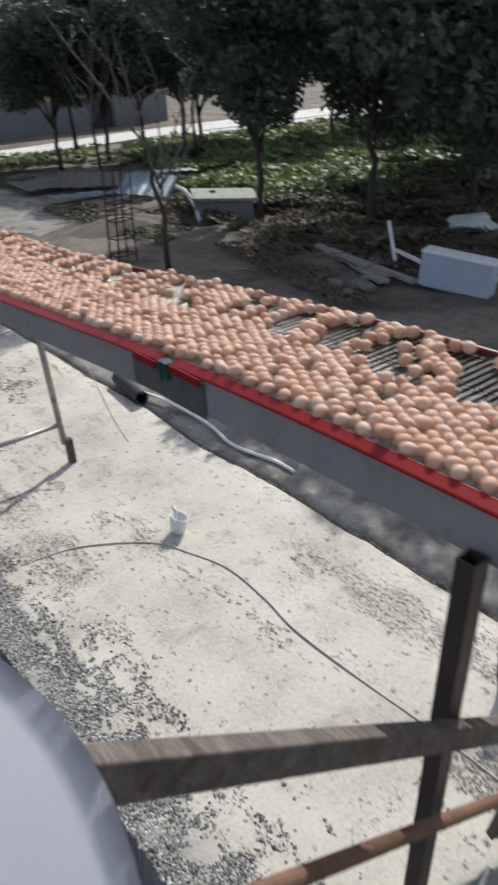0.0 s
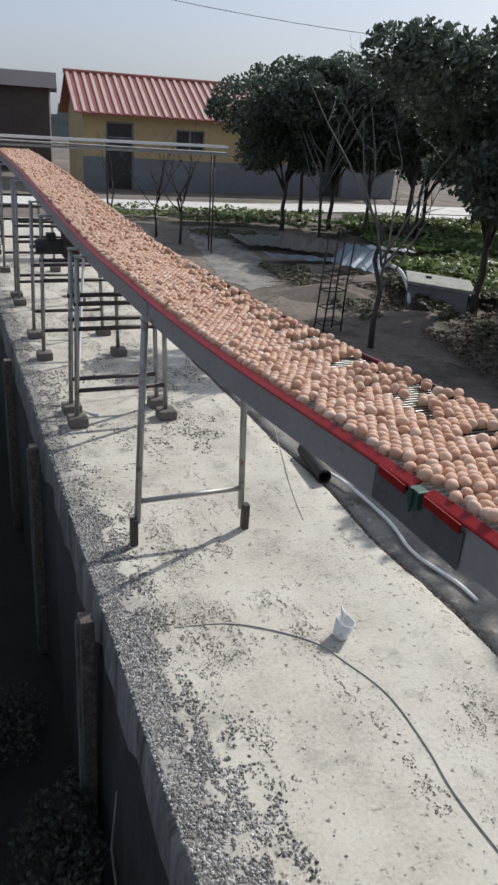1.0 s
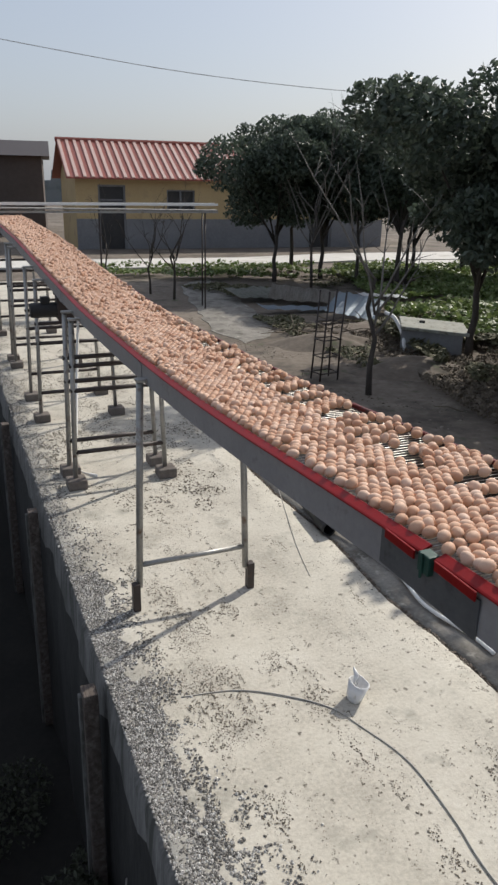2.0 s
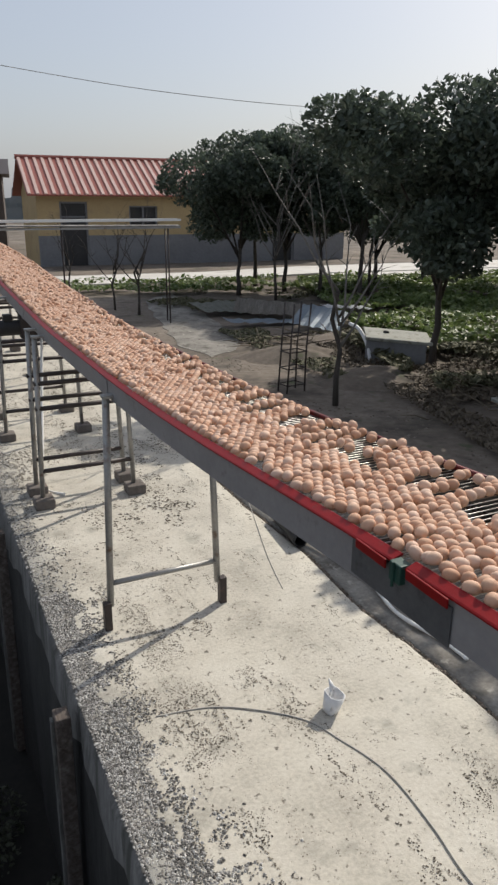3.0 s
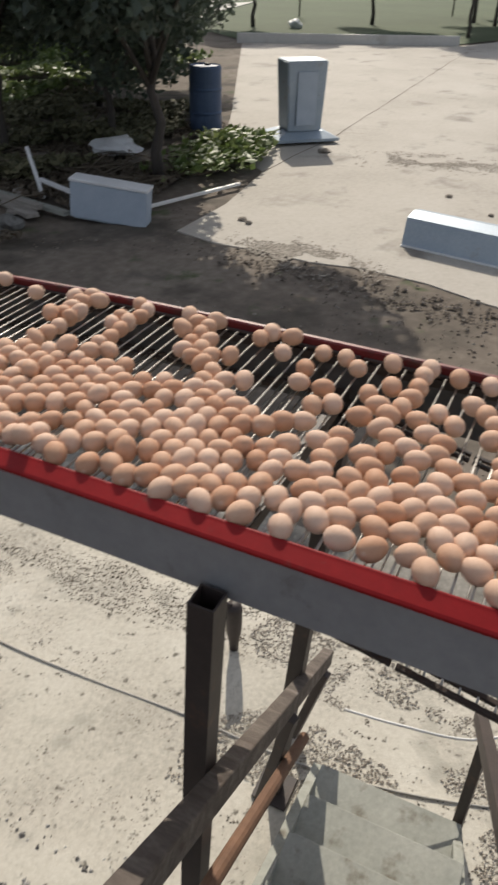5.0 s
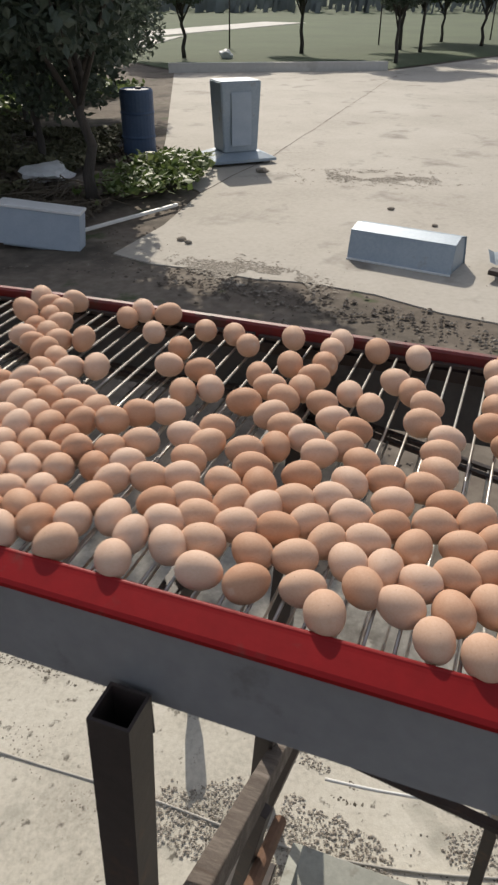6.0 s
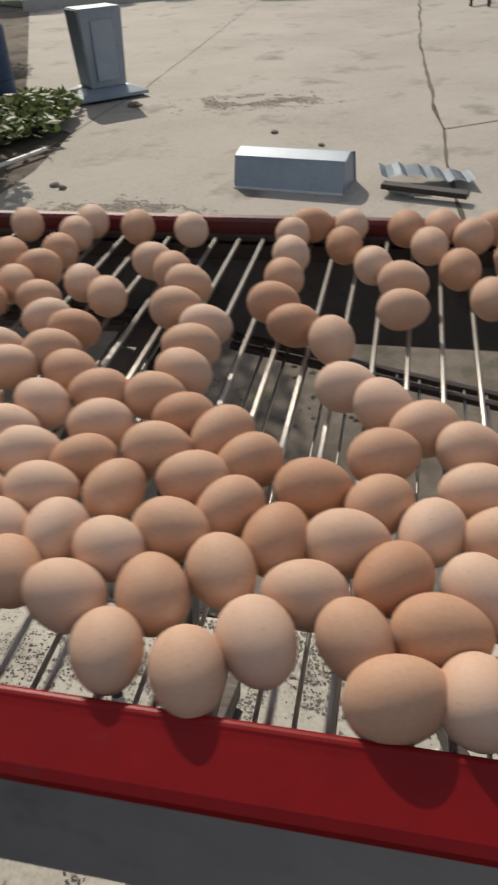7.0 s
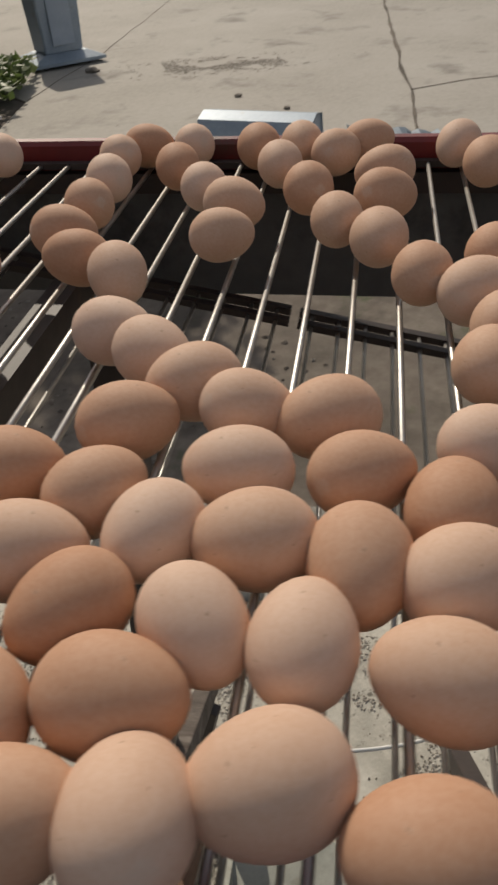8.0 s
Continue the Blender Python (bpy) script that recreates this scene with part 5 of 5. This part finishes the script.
def barn():
    m = Matrix.Translation((-19.0, 41.0, -0.6)) @ pose(0, 0, 0, 0, 0, 4)
    t = thing("barn", "long dark brown shed with a low roof", "barn", m=m)
    bm = bmesh.new()
    box(bm, 0, 15.5, 0, 7, 0, 4.6, None, 0.03)
    part("wall", bm, M_BARN, t)
    bm = bmesh.new()
    q = [(-0.4, -0.5), (15.9, -0.5), (15.9, 7.5), (-0.4, 7.5)]
    v = [bm.verts.new((x, y, 4.601)) for x, y in q] + [bm.verts.new((x, 3.5, 5.5)) for x in (-0.4, 15.9)]
    for f in ((0, 1, 5, 4), (2, 3, 4, 5), (1, 2, 5), (3, 0, 4), (3, 2, 1, 0)):
        bm.faces.new([v[k] for k in f])
    bmesh.ops.recalc_face_normals(bm, faces=bm.faces)
    part("roof", bm, M_DARK, t)
    for x in (3, 7, 11):
        bm = bmesh.new()
        box(bm, x, x + 1.2, -0.04, -0.002, 1.6, 2.8)
        part("window", bm, M_DOOR, t)


house()
barn()


def cross_conveyor():
    """The second conveyor that meets the belt's far end."""
    m = Matrix.Translation(at(-0.2, BELT_END + 0.45, 0)) @ pose(0, 0, 0, 0, 0, 2)
    t = thing("cross_conveyor", "far conveyor section turning off along the yard", "conveyor", m=m)
    z = 2.33
    for y in (-0.24, 0.24):
        bm = bmesh.new()
        beam(bm, (-0.3, y, z), (5.3, y, z + 0.05), 0.03, 0.05)
        part("edge_rail", bm, M_HOSE, t, "pale far edge rail")
        bm = bmesh.new()
        beam(bm, (-0.3, y, z - 0.17), (5.3, y, z - 0.12), 0.02, 0.035)
        part("lower_rail", bm, M_PIPE, t)
    bm = bmesh.new()
    box(bm, -0.3, 5.3, -0.22, 0.22, z - 0.10, z - 0.07)
    part("tray", bm, M_TRAY, t)
    for x in (0.2, 2.6, 5.0):
        for y in (-0.22, 0.22):
            bm = bmesh.new()
            tube(bm, [(x, y, 0), (x, y, z - 0.1)], 0.018, 8)
            part("leg", bm, M_DARK, t, smooth=True)
    bm = bmesh.new()
    box(bm, -0.45, -0.20, -0.5, 0.4, z - 0.1, z + 0.28, None, 0.03)
    part("guard", bm, M_WHITE, t, "white end guard")


cross_conveyor()


# ---- trees and plants ----
def see_through(m, amount):
    """Lets some light pass through thin leaves."""
    t = m.node_tree
    b = t.nodes["Principled BSDF"]
    tr = t.nodes.new("ShaderNodeBsdfTranslucent")
    mx = t.nodes.new("ShaderNodeMixShader")
    mx.inputs[0].default_value = amount
    t.links.new(b.inputs["Base Color"].links[0].from_socket, tr.inputs[0])
    t.links.new(b.outputs[0], mx.inputs[1])
    t.links.new(tr.outputs[0], mx.inputs[2])
    t.links.new(mx.outputs[0], t.nodes["Material Output"].inputs[0])


see_through(M_LEAF, 0.35)
see_through(M_CROP, 0.35)


def leafy(name, count, lumps, leaf, seed, mat, up=0.35):
    """Leaves as small bent blades, scattered in the shells of uneven lumps."""
    rnd = np.random.RandomState(seed)
    lumps = np.array(lumps)
    w = lumps[:, 3] ** 2
    idx = rnd.choice(len(lumps), count, p=w / w.sum())
    d = rnd.normal(size=(count, 3))
    d /= np.linalg.norm(d, axis=1)[:, None]
    r = lumps[idx, 3] * (0.50 + 0.56 * rnd.rand(count) ** 0.6)
    c = lumps[idx, :3] + d * r[:, None] * np.array((1, 1, 0.8))
    ax = rnd.normal(size=(count, 3)) + d * 0.6
    ax /= np.linalg.norm(ax, axis=1)[:, None]
    side = np.cross(ax, rnd.normal(size=(count, 3)))
    side /= np.linalg.norm(side, axis=1)[:, None]
    nrm = np.cross(ax, side)
    L = (leaf * (0.6 + 0.8 * rnd.rand(count)))[:, None]
    W = L * 0.27
    v = np.stack([c - ax * L * 0.5, c + side * W + nrm * L * 0.06, c + ax * L * 0.5, c - side * W + nrm * L * 0.06], 1).reshape(-1, 3)
    f = np.arange(count * 4).reshape(-1, 4)
    me = bpy.data.meshes.new(name)
    me.from_pydata(v.tolist(), [], f.tolist())
    me.materials.append(mat)
    return me


def tree_kind(seed, height, spread, clear, count, leaf):
    rnd = random.Random(seed)
    t = thing("orchard_tree", "dense dark evergreen orchard tree on a thin trunk", "tree", "orchard trees")
    bm = bmesh.new()
    bend = [Vector((0, 0, -0.05))]
    for k in range(1, 6):
        bend.append(Vector((rnd.uniform(-0.04, 0.04) * k * 0.6, rnd.uniform(-0.04, 0.04) * k * 0.6, clear * 1.25 * k / 5)))
    tube(bm, bend, [0.085 * height / 5, 0.068, 0.06, 0.055, 0.05, 0.042], 9)
    part("trunk", bm, M_BARK, t, smooth=True)
    lumps = []
    top = bend[-1]
    for k in range(9):
        ang = k * 2.4 + rnd.uniform(-0.4, 0.4)
        out = spread * rnd.uniform(0.35, 0.8)
        tip = Vector((math.cos(ang) * out, math.sin(ang) * out, clear + (height - clear) * rnd.uniform(0.22, 0.80)))
        start = bend[3].lerp(top, rnd.random())
        mid = start.lerp(tip, 0.5) + Vector((0, 0, 0.12))
        bm = bmesh.new()
        tube(bm, [start, mid, tip], [0.034, 0.022, 0.007], 6)
        part("limb", bm, M_BARK, t, smooth=True)
        lumps.append((*tip, spread * rnd.uniform(0.34, 0.52)))
        for j in range(3):
            lumps.append((tip.x + rnd.uniform(-0.6, 0.6) * spread * 0.7, tip.y + rnd.uniform(-0.6, 0.6) * spread * 0.7, tip.z + rnd.uniform(-0.45, 0.6) * 0.8, spread * rnd.uniform(0.14, 0.30)))
    lumps.append((0, 0, height - spread * 0.38, spread * 0.40))
    lumps.append((0.2, 0.1, clear + (height - clear) * 0.45, spread * 0.62))
    ob = new("crown", leafy("crown", count, lumps, leaf, seed, M_LEAF))
    ob.parent = t
    return t


def trees():
    a = tree_kind(1, 4.9, 1.75, 1.45, 24000, 0.125)
    b = tree_kind(2, 4.9, 2.0, 1.35, 28000, 0.13)
    c = tree_kind(3, 4.5, 1.6, 1.5, 21000, 0.12)
    d = tree_kind(4, 4.4, 1.9, 0.95, 26000, 0.12)
    d.matrix_world = pose(9.1, 9.3, -0.03, 0, 0, 40)
    a.matrix_world = pose(6.25, 11.75, -0.03)
    b.matrix_world = pose(7.9, 7.05, -0.03, 0, 0, 70) @ Matrix.Scale(1.13, 4)
    c.matrix_world = pose(7.3, 9.7, -0.03, 0, 0, 20)
    spots = [(b, 4.9, 22.3, 10, 1.0), (a, 6.6, 23.0, 60, 1.05), (c, 8.1, 20.2, 120, 1.12), (b, 9.6, 22.6, 200, 1.0), (a, 11.8, 23.6, 260, 1.0), (b, 13.8, 21.4, 320, 1.05),
             (d, 11.2, 11.9, 200, 1.0), (d, 13.6, 13.6, 110, 1.05), (c, 16.6, 22.5, 45, 1.25), (b, 18.2, 19.6, 15, 1.05), (c, 6.0, 24.6, 310, 1.1), (a, 20.0, 24.5, 25, 1.1),
             (b, 27.5, 20.5, 95, 1.2), (a, 32.0, 17.5, 190, 1.25), (c, 36.5, 14.8, 30, 1.3), (b, 41.0, 12.4, 250, 1.2), (a, 30.0, 12.2, 140, 1.0), (c, 35.5, 13.4, 75, 1.15), (b, 43.0, 15.2, 300, 1.1)]
    for src, x, y, turn, k in spots:
        o = copy_thing(src, pose(x, y, -0.03, 0, 0, turn))
        o.scale = (k, k, k)


def bare_tree(x, y, h, seed, label, n=9, r=0.055, mat=None, dark=False):
    rnd = random.Random(seed)
    t = thing("bare_tree", label, "tree", "bare trees", m=Matrix.Translation((x, y, -0.03)))
    bm = bmesh.new()
    pts = [Vector((0.03 * k * rnd.uniform(-1, 1), 0.03 * k * rnd.uniform(-1, 1), h * 0.42 * k / 4)) for k in range(5)]
    tube(bm, pts, [r, r * 0.85, r * 0.75, r * 0.68, r * 0.6], 8)
    part("trunk", bm, M_BARK, t, smooth=True)
    for k in range(n):
        s = pts[2].lerp(pts[4], rnd.random())
        ang = rnd.uniform(0, math.tau)
        reach, rise = rnd.uniform(0.25, 0.6) * h * 0.55, rnd.uniform(0.3, 0.62) * h
        q = [s]
        for i in range(1, 5):
            x_ = i / 4
            q.append(s + Vector((math.cos(ang + 0.3 * rnd.uniform(-1, 1)) * reach * x_, math.sin(ang) * reach * x_, rise * x_ ** 1.15)))
        bm = bmesh.new()
        tube(bm, q, [r * 0.42, r * 0.33, r * 0.24, r * 0.15, r * 0.05], 6)
        for j in range(6):
            p = q[rnd.randint(1, 3)].lerp(q[rnd.randint(2, 4)], 0.5)
            e = p + Vector((rnd.uniform(-0.5, 0.5), rnd.uniform(-0.5, 0.5), rnd.uniform(0.15, 0.6))) * h * 0.14
            tube(bm, [p, p.lerp(e, 0.5) + Vector((0, 0, 0.02)), e], [r * 0.14, r * 0.1, r * 0.03], 4)
        part("branch", bm, mat or M_TWIG, t, smooth=True)


def plants():
    # garden plot of leafy crop
    def plot(count, fn, leaf, mat, nm, label, seed, kind="plants", low=1.0):
        r = np.random.RandomState(seed)
        pts = []
        while len(pts) < count:
            x, y = fn(r)
            if x is not None:
                pts.append((x, y))
        pts = np.array(pts)
        n = count
        hgt = low * (0.12 + 0.25 * r.rand(n) * (0.5 + 0.5 * np.sin(pts[:, 0] * 2.1) * np.cos(pts[:, 1] * 1.7)))
        c = np.column_stack([pts, hgt])
        ax = r.normal(size=(n, 3)) * (1, 1, 0.45)
        ax /= np.linalg.norm(ax, axis=1)[:, None]
        side = np.cross(ax, r.normal(size=(n, 3)) * 0.5 + (0, 0, 1))
        side /= np.linalg.norm(side, axis=1)[:, None]
        L = (leaf * (0.5 + r.rand(n)))[:, None]
        v = np.stack([c - ax * L * 0.5, c + side * L * 0.34, c + ax * L * 0.5 + (0, 0, 0.02), c - side * L * 0.34], 1).reshape(-1, 3)
        me = bpy.data.meshes.new(nm)
        me.from_pydata(v.tolist(), [], np.arange(n * 4).reshape(-1, 4).tolist())
        me.materials.append(mat)
        tagged(new(nm, me), label, kind, kind="stuff")
    def garden(r):
        x, y = r.uniform(4.8, 18), r.uniform(11.5, 25.5)
        k = noise.noise((x * 0.55, y * 0.55, 2))
        # plot edge runs obliquely
        if y < 12.4 + 0.25 * abs(x - 9) or x < 5.6 + (y - 12) * 0.16 or k < -0.32:
            return None, None
        return x, y
    plot(30000, garden, 0.17, M_CROP, "garden_crop", "low leafy green crop in the garden plot", 3)
    def weeds(r):
        x, y = r.uniform(4.6, 11.2), r.uniform(6.4, 14.0)
        if y > 15 or noise.noise((x * 0.8, y * 0.8, 7)) < -0.18 or y < 6.3 + 0.45 * max(0, x - 7):
            return None, None
        return x, y
    plot(20000, weeds, 0.07, M_DRY, "dry_litter", "dry brown stems and leaf litter under the trees", 4, low=0.3)
    def brush(r):
        x, y = r.uniform(5.2, 11.5), r.uniform(7.6, 14.5)
        if noise.noise((x * 0.7, y * 0.7, 17)) + 0.4 * noise.noise((x * 2.5, y * 2.5, 7)) < -0.02 or y < 8.0 + 0.3 * max(0, x - 8) or (x < 6.2 and y < 9.5):
            return None, None
        return x, y
    plot(15000, brush, 0.10, M_BRUSH, "low_brush", "low olive and brown brush under the trees", 14)
    def yard_weeds(r):
        x, y = r.uniform(1.2, 7.5), r.uniform(9.8, 23.0)
        if noise.noise((x * 0.5, y * 0.38, 27)) + 0.5 * noise.noise((x * 1.9, y * 1.5, 7)) < 0.16 or x < 3.3 - 0.21 * (y - 9.8) + 0.9:
            return None, None
        return x, y
    plot(9000, yard_weeds, 0.075, M_BRUSH, "yard_weeds", "thin trampled olive weeds and straw over the yard", 24, low=0.22)
    def tufts(r):
        x, y = r.normal(9.3, 0.55), r.normal(6.85, 0.35)
        if y < 6.05 + 0.5 * (x - 8.8):
            return None, None
        return x, y
    plot(1800, tufts, 0.13, M_CROP, "green_tuft", "small green shrub at the pad corner", 5)
    def verge(r):
        x, y = r.uniform(-2, 9), r.uniform(22.4, 25.4)
        return (x, y) if noise.noise((x * 0.6, y, 3)) > -0.1 else (None, None)
    plot(5000, verge, 0.13, M_CROP, "verge_grass", "thin green grass along the lane", 6)


trees()
bare_tree(3.55, 9.5, 4.0, 3, "slender bare tree with pale spreading branches", 7, 0.048)
bare_tree(0.92, 19.8, 3.2, 4, "thin bare sapling by the far belt", 6, 0.035, M_BARK)
bare_tree(1.48, 18.8, 3.4, 5, "thin bare forked sapling by the far belt", 7, 0.04, M_BARK)
bare_tree(-0.2, 21.0, 3.0, 6, "thin bare sapling near the lane", 5, 0.03, M_BARK)
bare_tree(7.2, 21.2, 6.3, 7, "tall bare tree rising above the evergreens", 8, 0.06)
bare_tree(9.0, 21.6, 6.2, 8, "tall bare tree rising above the evergreens", 7, 0.055)
bare_tree(5.6, 20.4, 5.6, 9, "pale bare tree before the evergreens", 9, 0.05)
plants()


# ---- far side of the pad and the horizon ----
def distance():
    bm = bmesh.new()
    beam(bm, (22.5, 17.35, 0.12), (27.3, 11.35, 0.12), 0.2, 0.30)
    tagged(part("low_wall", bm, M_ROAD), "low pale wall at the end of the pad", "wall", kind="structure")
    bm = bmesh.new()
    q = [(23, 17.4), (27.6, 11.4), (75, 3.5), (300, -60), (400, 200), (60, 90)]
    bm.faces.new([bm.verts.new((x, y, 0.0)) for x, y in q])
    bmesh.ops.recalc_face_normals(bm, faces=bm.faces)
    tagged(part("field", bm, M_GRASS), "green grass field beyond the pad", "field", kind="structure")
    r = np.random.RandomState(8)
    n = 5200
    ang = r.uniform(-75, 75, n)
    rad = r.uniform(95, 150, n)
    c = np.column_stack([np.sin(np.radians(ang)) * rad, np.cos(np.radians(ang)) * rad, r.rand(n) ** 1.6 * (4.6 + 1.6 * np.sin(ang * 0.31) + 0.9 * np.sin(ang * 1.7))])
    s = 0.5 + 0.7 * r.rand(n)
    vs = []
    for (x, y, z), k in zip(c, s):
        vs += [(x - k, y, z - k), (x + k, y + 0.3, z - k * 0.8), (x + k * 0.8, y, z + k), (x - k * 0.7, y - 0.2, z + k * 0.9)]
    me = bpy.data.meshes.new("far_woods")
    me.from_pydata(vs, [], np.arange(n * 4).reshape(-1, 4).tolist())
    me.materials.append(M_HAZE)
    tagged(new("far_woods", me), "line of distant bare woods with haze put into their grey", "woods", kind="stuff")
    wire("overhead_wire", [(-9, 30, 8.3), (-2, 29.5, 7.25), (4, 29.2, 6.55), (11, 29, 6.2), (20, 29, 6.4), (30, 29, 7.0)], 0.013, M_PIPE, "thin overhead power line above the lane", "power line", 5)
    for x, y, h in ((33, 22, 2.6), (39, 17, 2.4), (46, 13.5, 2.6), (29, 26, 2.5)):
        bm = bmesh.new()
        tube(bm, [(x, y, 0), (x + 0.05, y, h)], [0.04, 0.03], 7)
        tagged(part("field_post", bm, M_BARK, smooth=True), "thin wooden post in the field", "post", "field posts")


def far_pad():
    """Small things left about at the far side of the pad."""
    bm = bmesh.new()
    bmesh.ops.create_icosphere(bm, subdivisions=3, radius=0.26)
    for v in bm.verts:
        v.co *= 1 + 0.5 * noise.noise(v.co * 5)
        v.co.z *= 0.7
    o = part("white_sack", bm, M_WHITE)
    o.location = (28.1, 18.8, 0.16)
    tagged(o, "small white sack on the grass beyond the pad", "sack")
    t = thing("rusty_frame", "low rusty steel frame standing on the pad", "frame", m=pose(23.1, 3.0, -0.016, 0, 0, -20))
    for x0, x1, y in ((-0.55, 0.55, -0.25), (-0.55, 0.55, 0.25)):
        bm = bmesh.new()
        beam(bm, (x0, y, 0.20), (x1, y, 0.20), 0.07, 0.07, (0, 0, 1), 0.006)
        part("rail", bm, M_RUST, t)
        for x in (x0 + 0.1, x1 - 0.1):
            bm = bmesh.new()
            beam(bm, (x, y, 0), (x, y, 0.16), 0.06, 0.06, (0, 1, 0), 0.005)
            part("leg", bm, M_DARK, t)
    t = thing("barrel", "dark green barrel lying on the pad", "barrel", m=pose(17.9, 0.2, 0.27, 0, 0, 20))
    bm = bmesh.new()
    lathe(bm, [(0, -0.42), (0.26, -0.42), (0.28, -0.38), (0.28, -0.14), (0.29, -0.12), (0.28, -0.10), (0.28, 0.10), (0.29, 0.12), (0.28, 0.14), (0.28, 0.38), (0.26, 0.42), (0, 0.42)], 24, pose(0, 0, 0, 90, 0, 0))
    part("body", bm, M_GREEN, t)
    o = new("pad_shrub", leafy("pad_shrub", 700, [(0, 0, 0.25, 0.32), (0.4, 0.1, 0.12, 0.22), (-0.4, -0.1, 0.12, 0.22)], 0.12, 61, M_BRUSH))
    o.location = (21.6, 1.5, 0.0)
    tagged(o, "small dark shrub sprouting from a crack in the pad", "shrub")
    for k, (x, y, r) in enumerate(((10.85, 6.2, 0.10), (7.23, 5.02, 0.06), (7.15, 4.88, 0.045), (9.8, 3.54, 0.045), (9.37, 2.77, 0.04))):
        bm = bmesh.new()
        bmesh.ops.create_icosphere(bm, subdivisions=2, radius=r)
        for v in bm.verts:
            v.co *= 1 + 0.5 * noise.noise(v.co * 14 + Vector((k, 0, 0)))
            v.co.z *= 0.45
        o = part("pad_stone", bm, M_CLOD)
        o.location = (x, y, 0.0)
        tagged(o, "dark lump of earth lying on the pad", "stone", "pad lumps")


distance()
far_pad()
rubble()
pit_side()


# ---- what moves ----
def motions():
    for ob, a, s, h, rot in moving:
        if rot == "back":
            walk(ob, [(t, on_return(a, s - u)) for t, u in TRAVEL])
        else:
            walk(ob, [(t, on_belt(a, s + u, h, rot)) for t, u in TRAVEL])


motions()
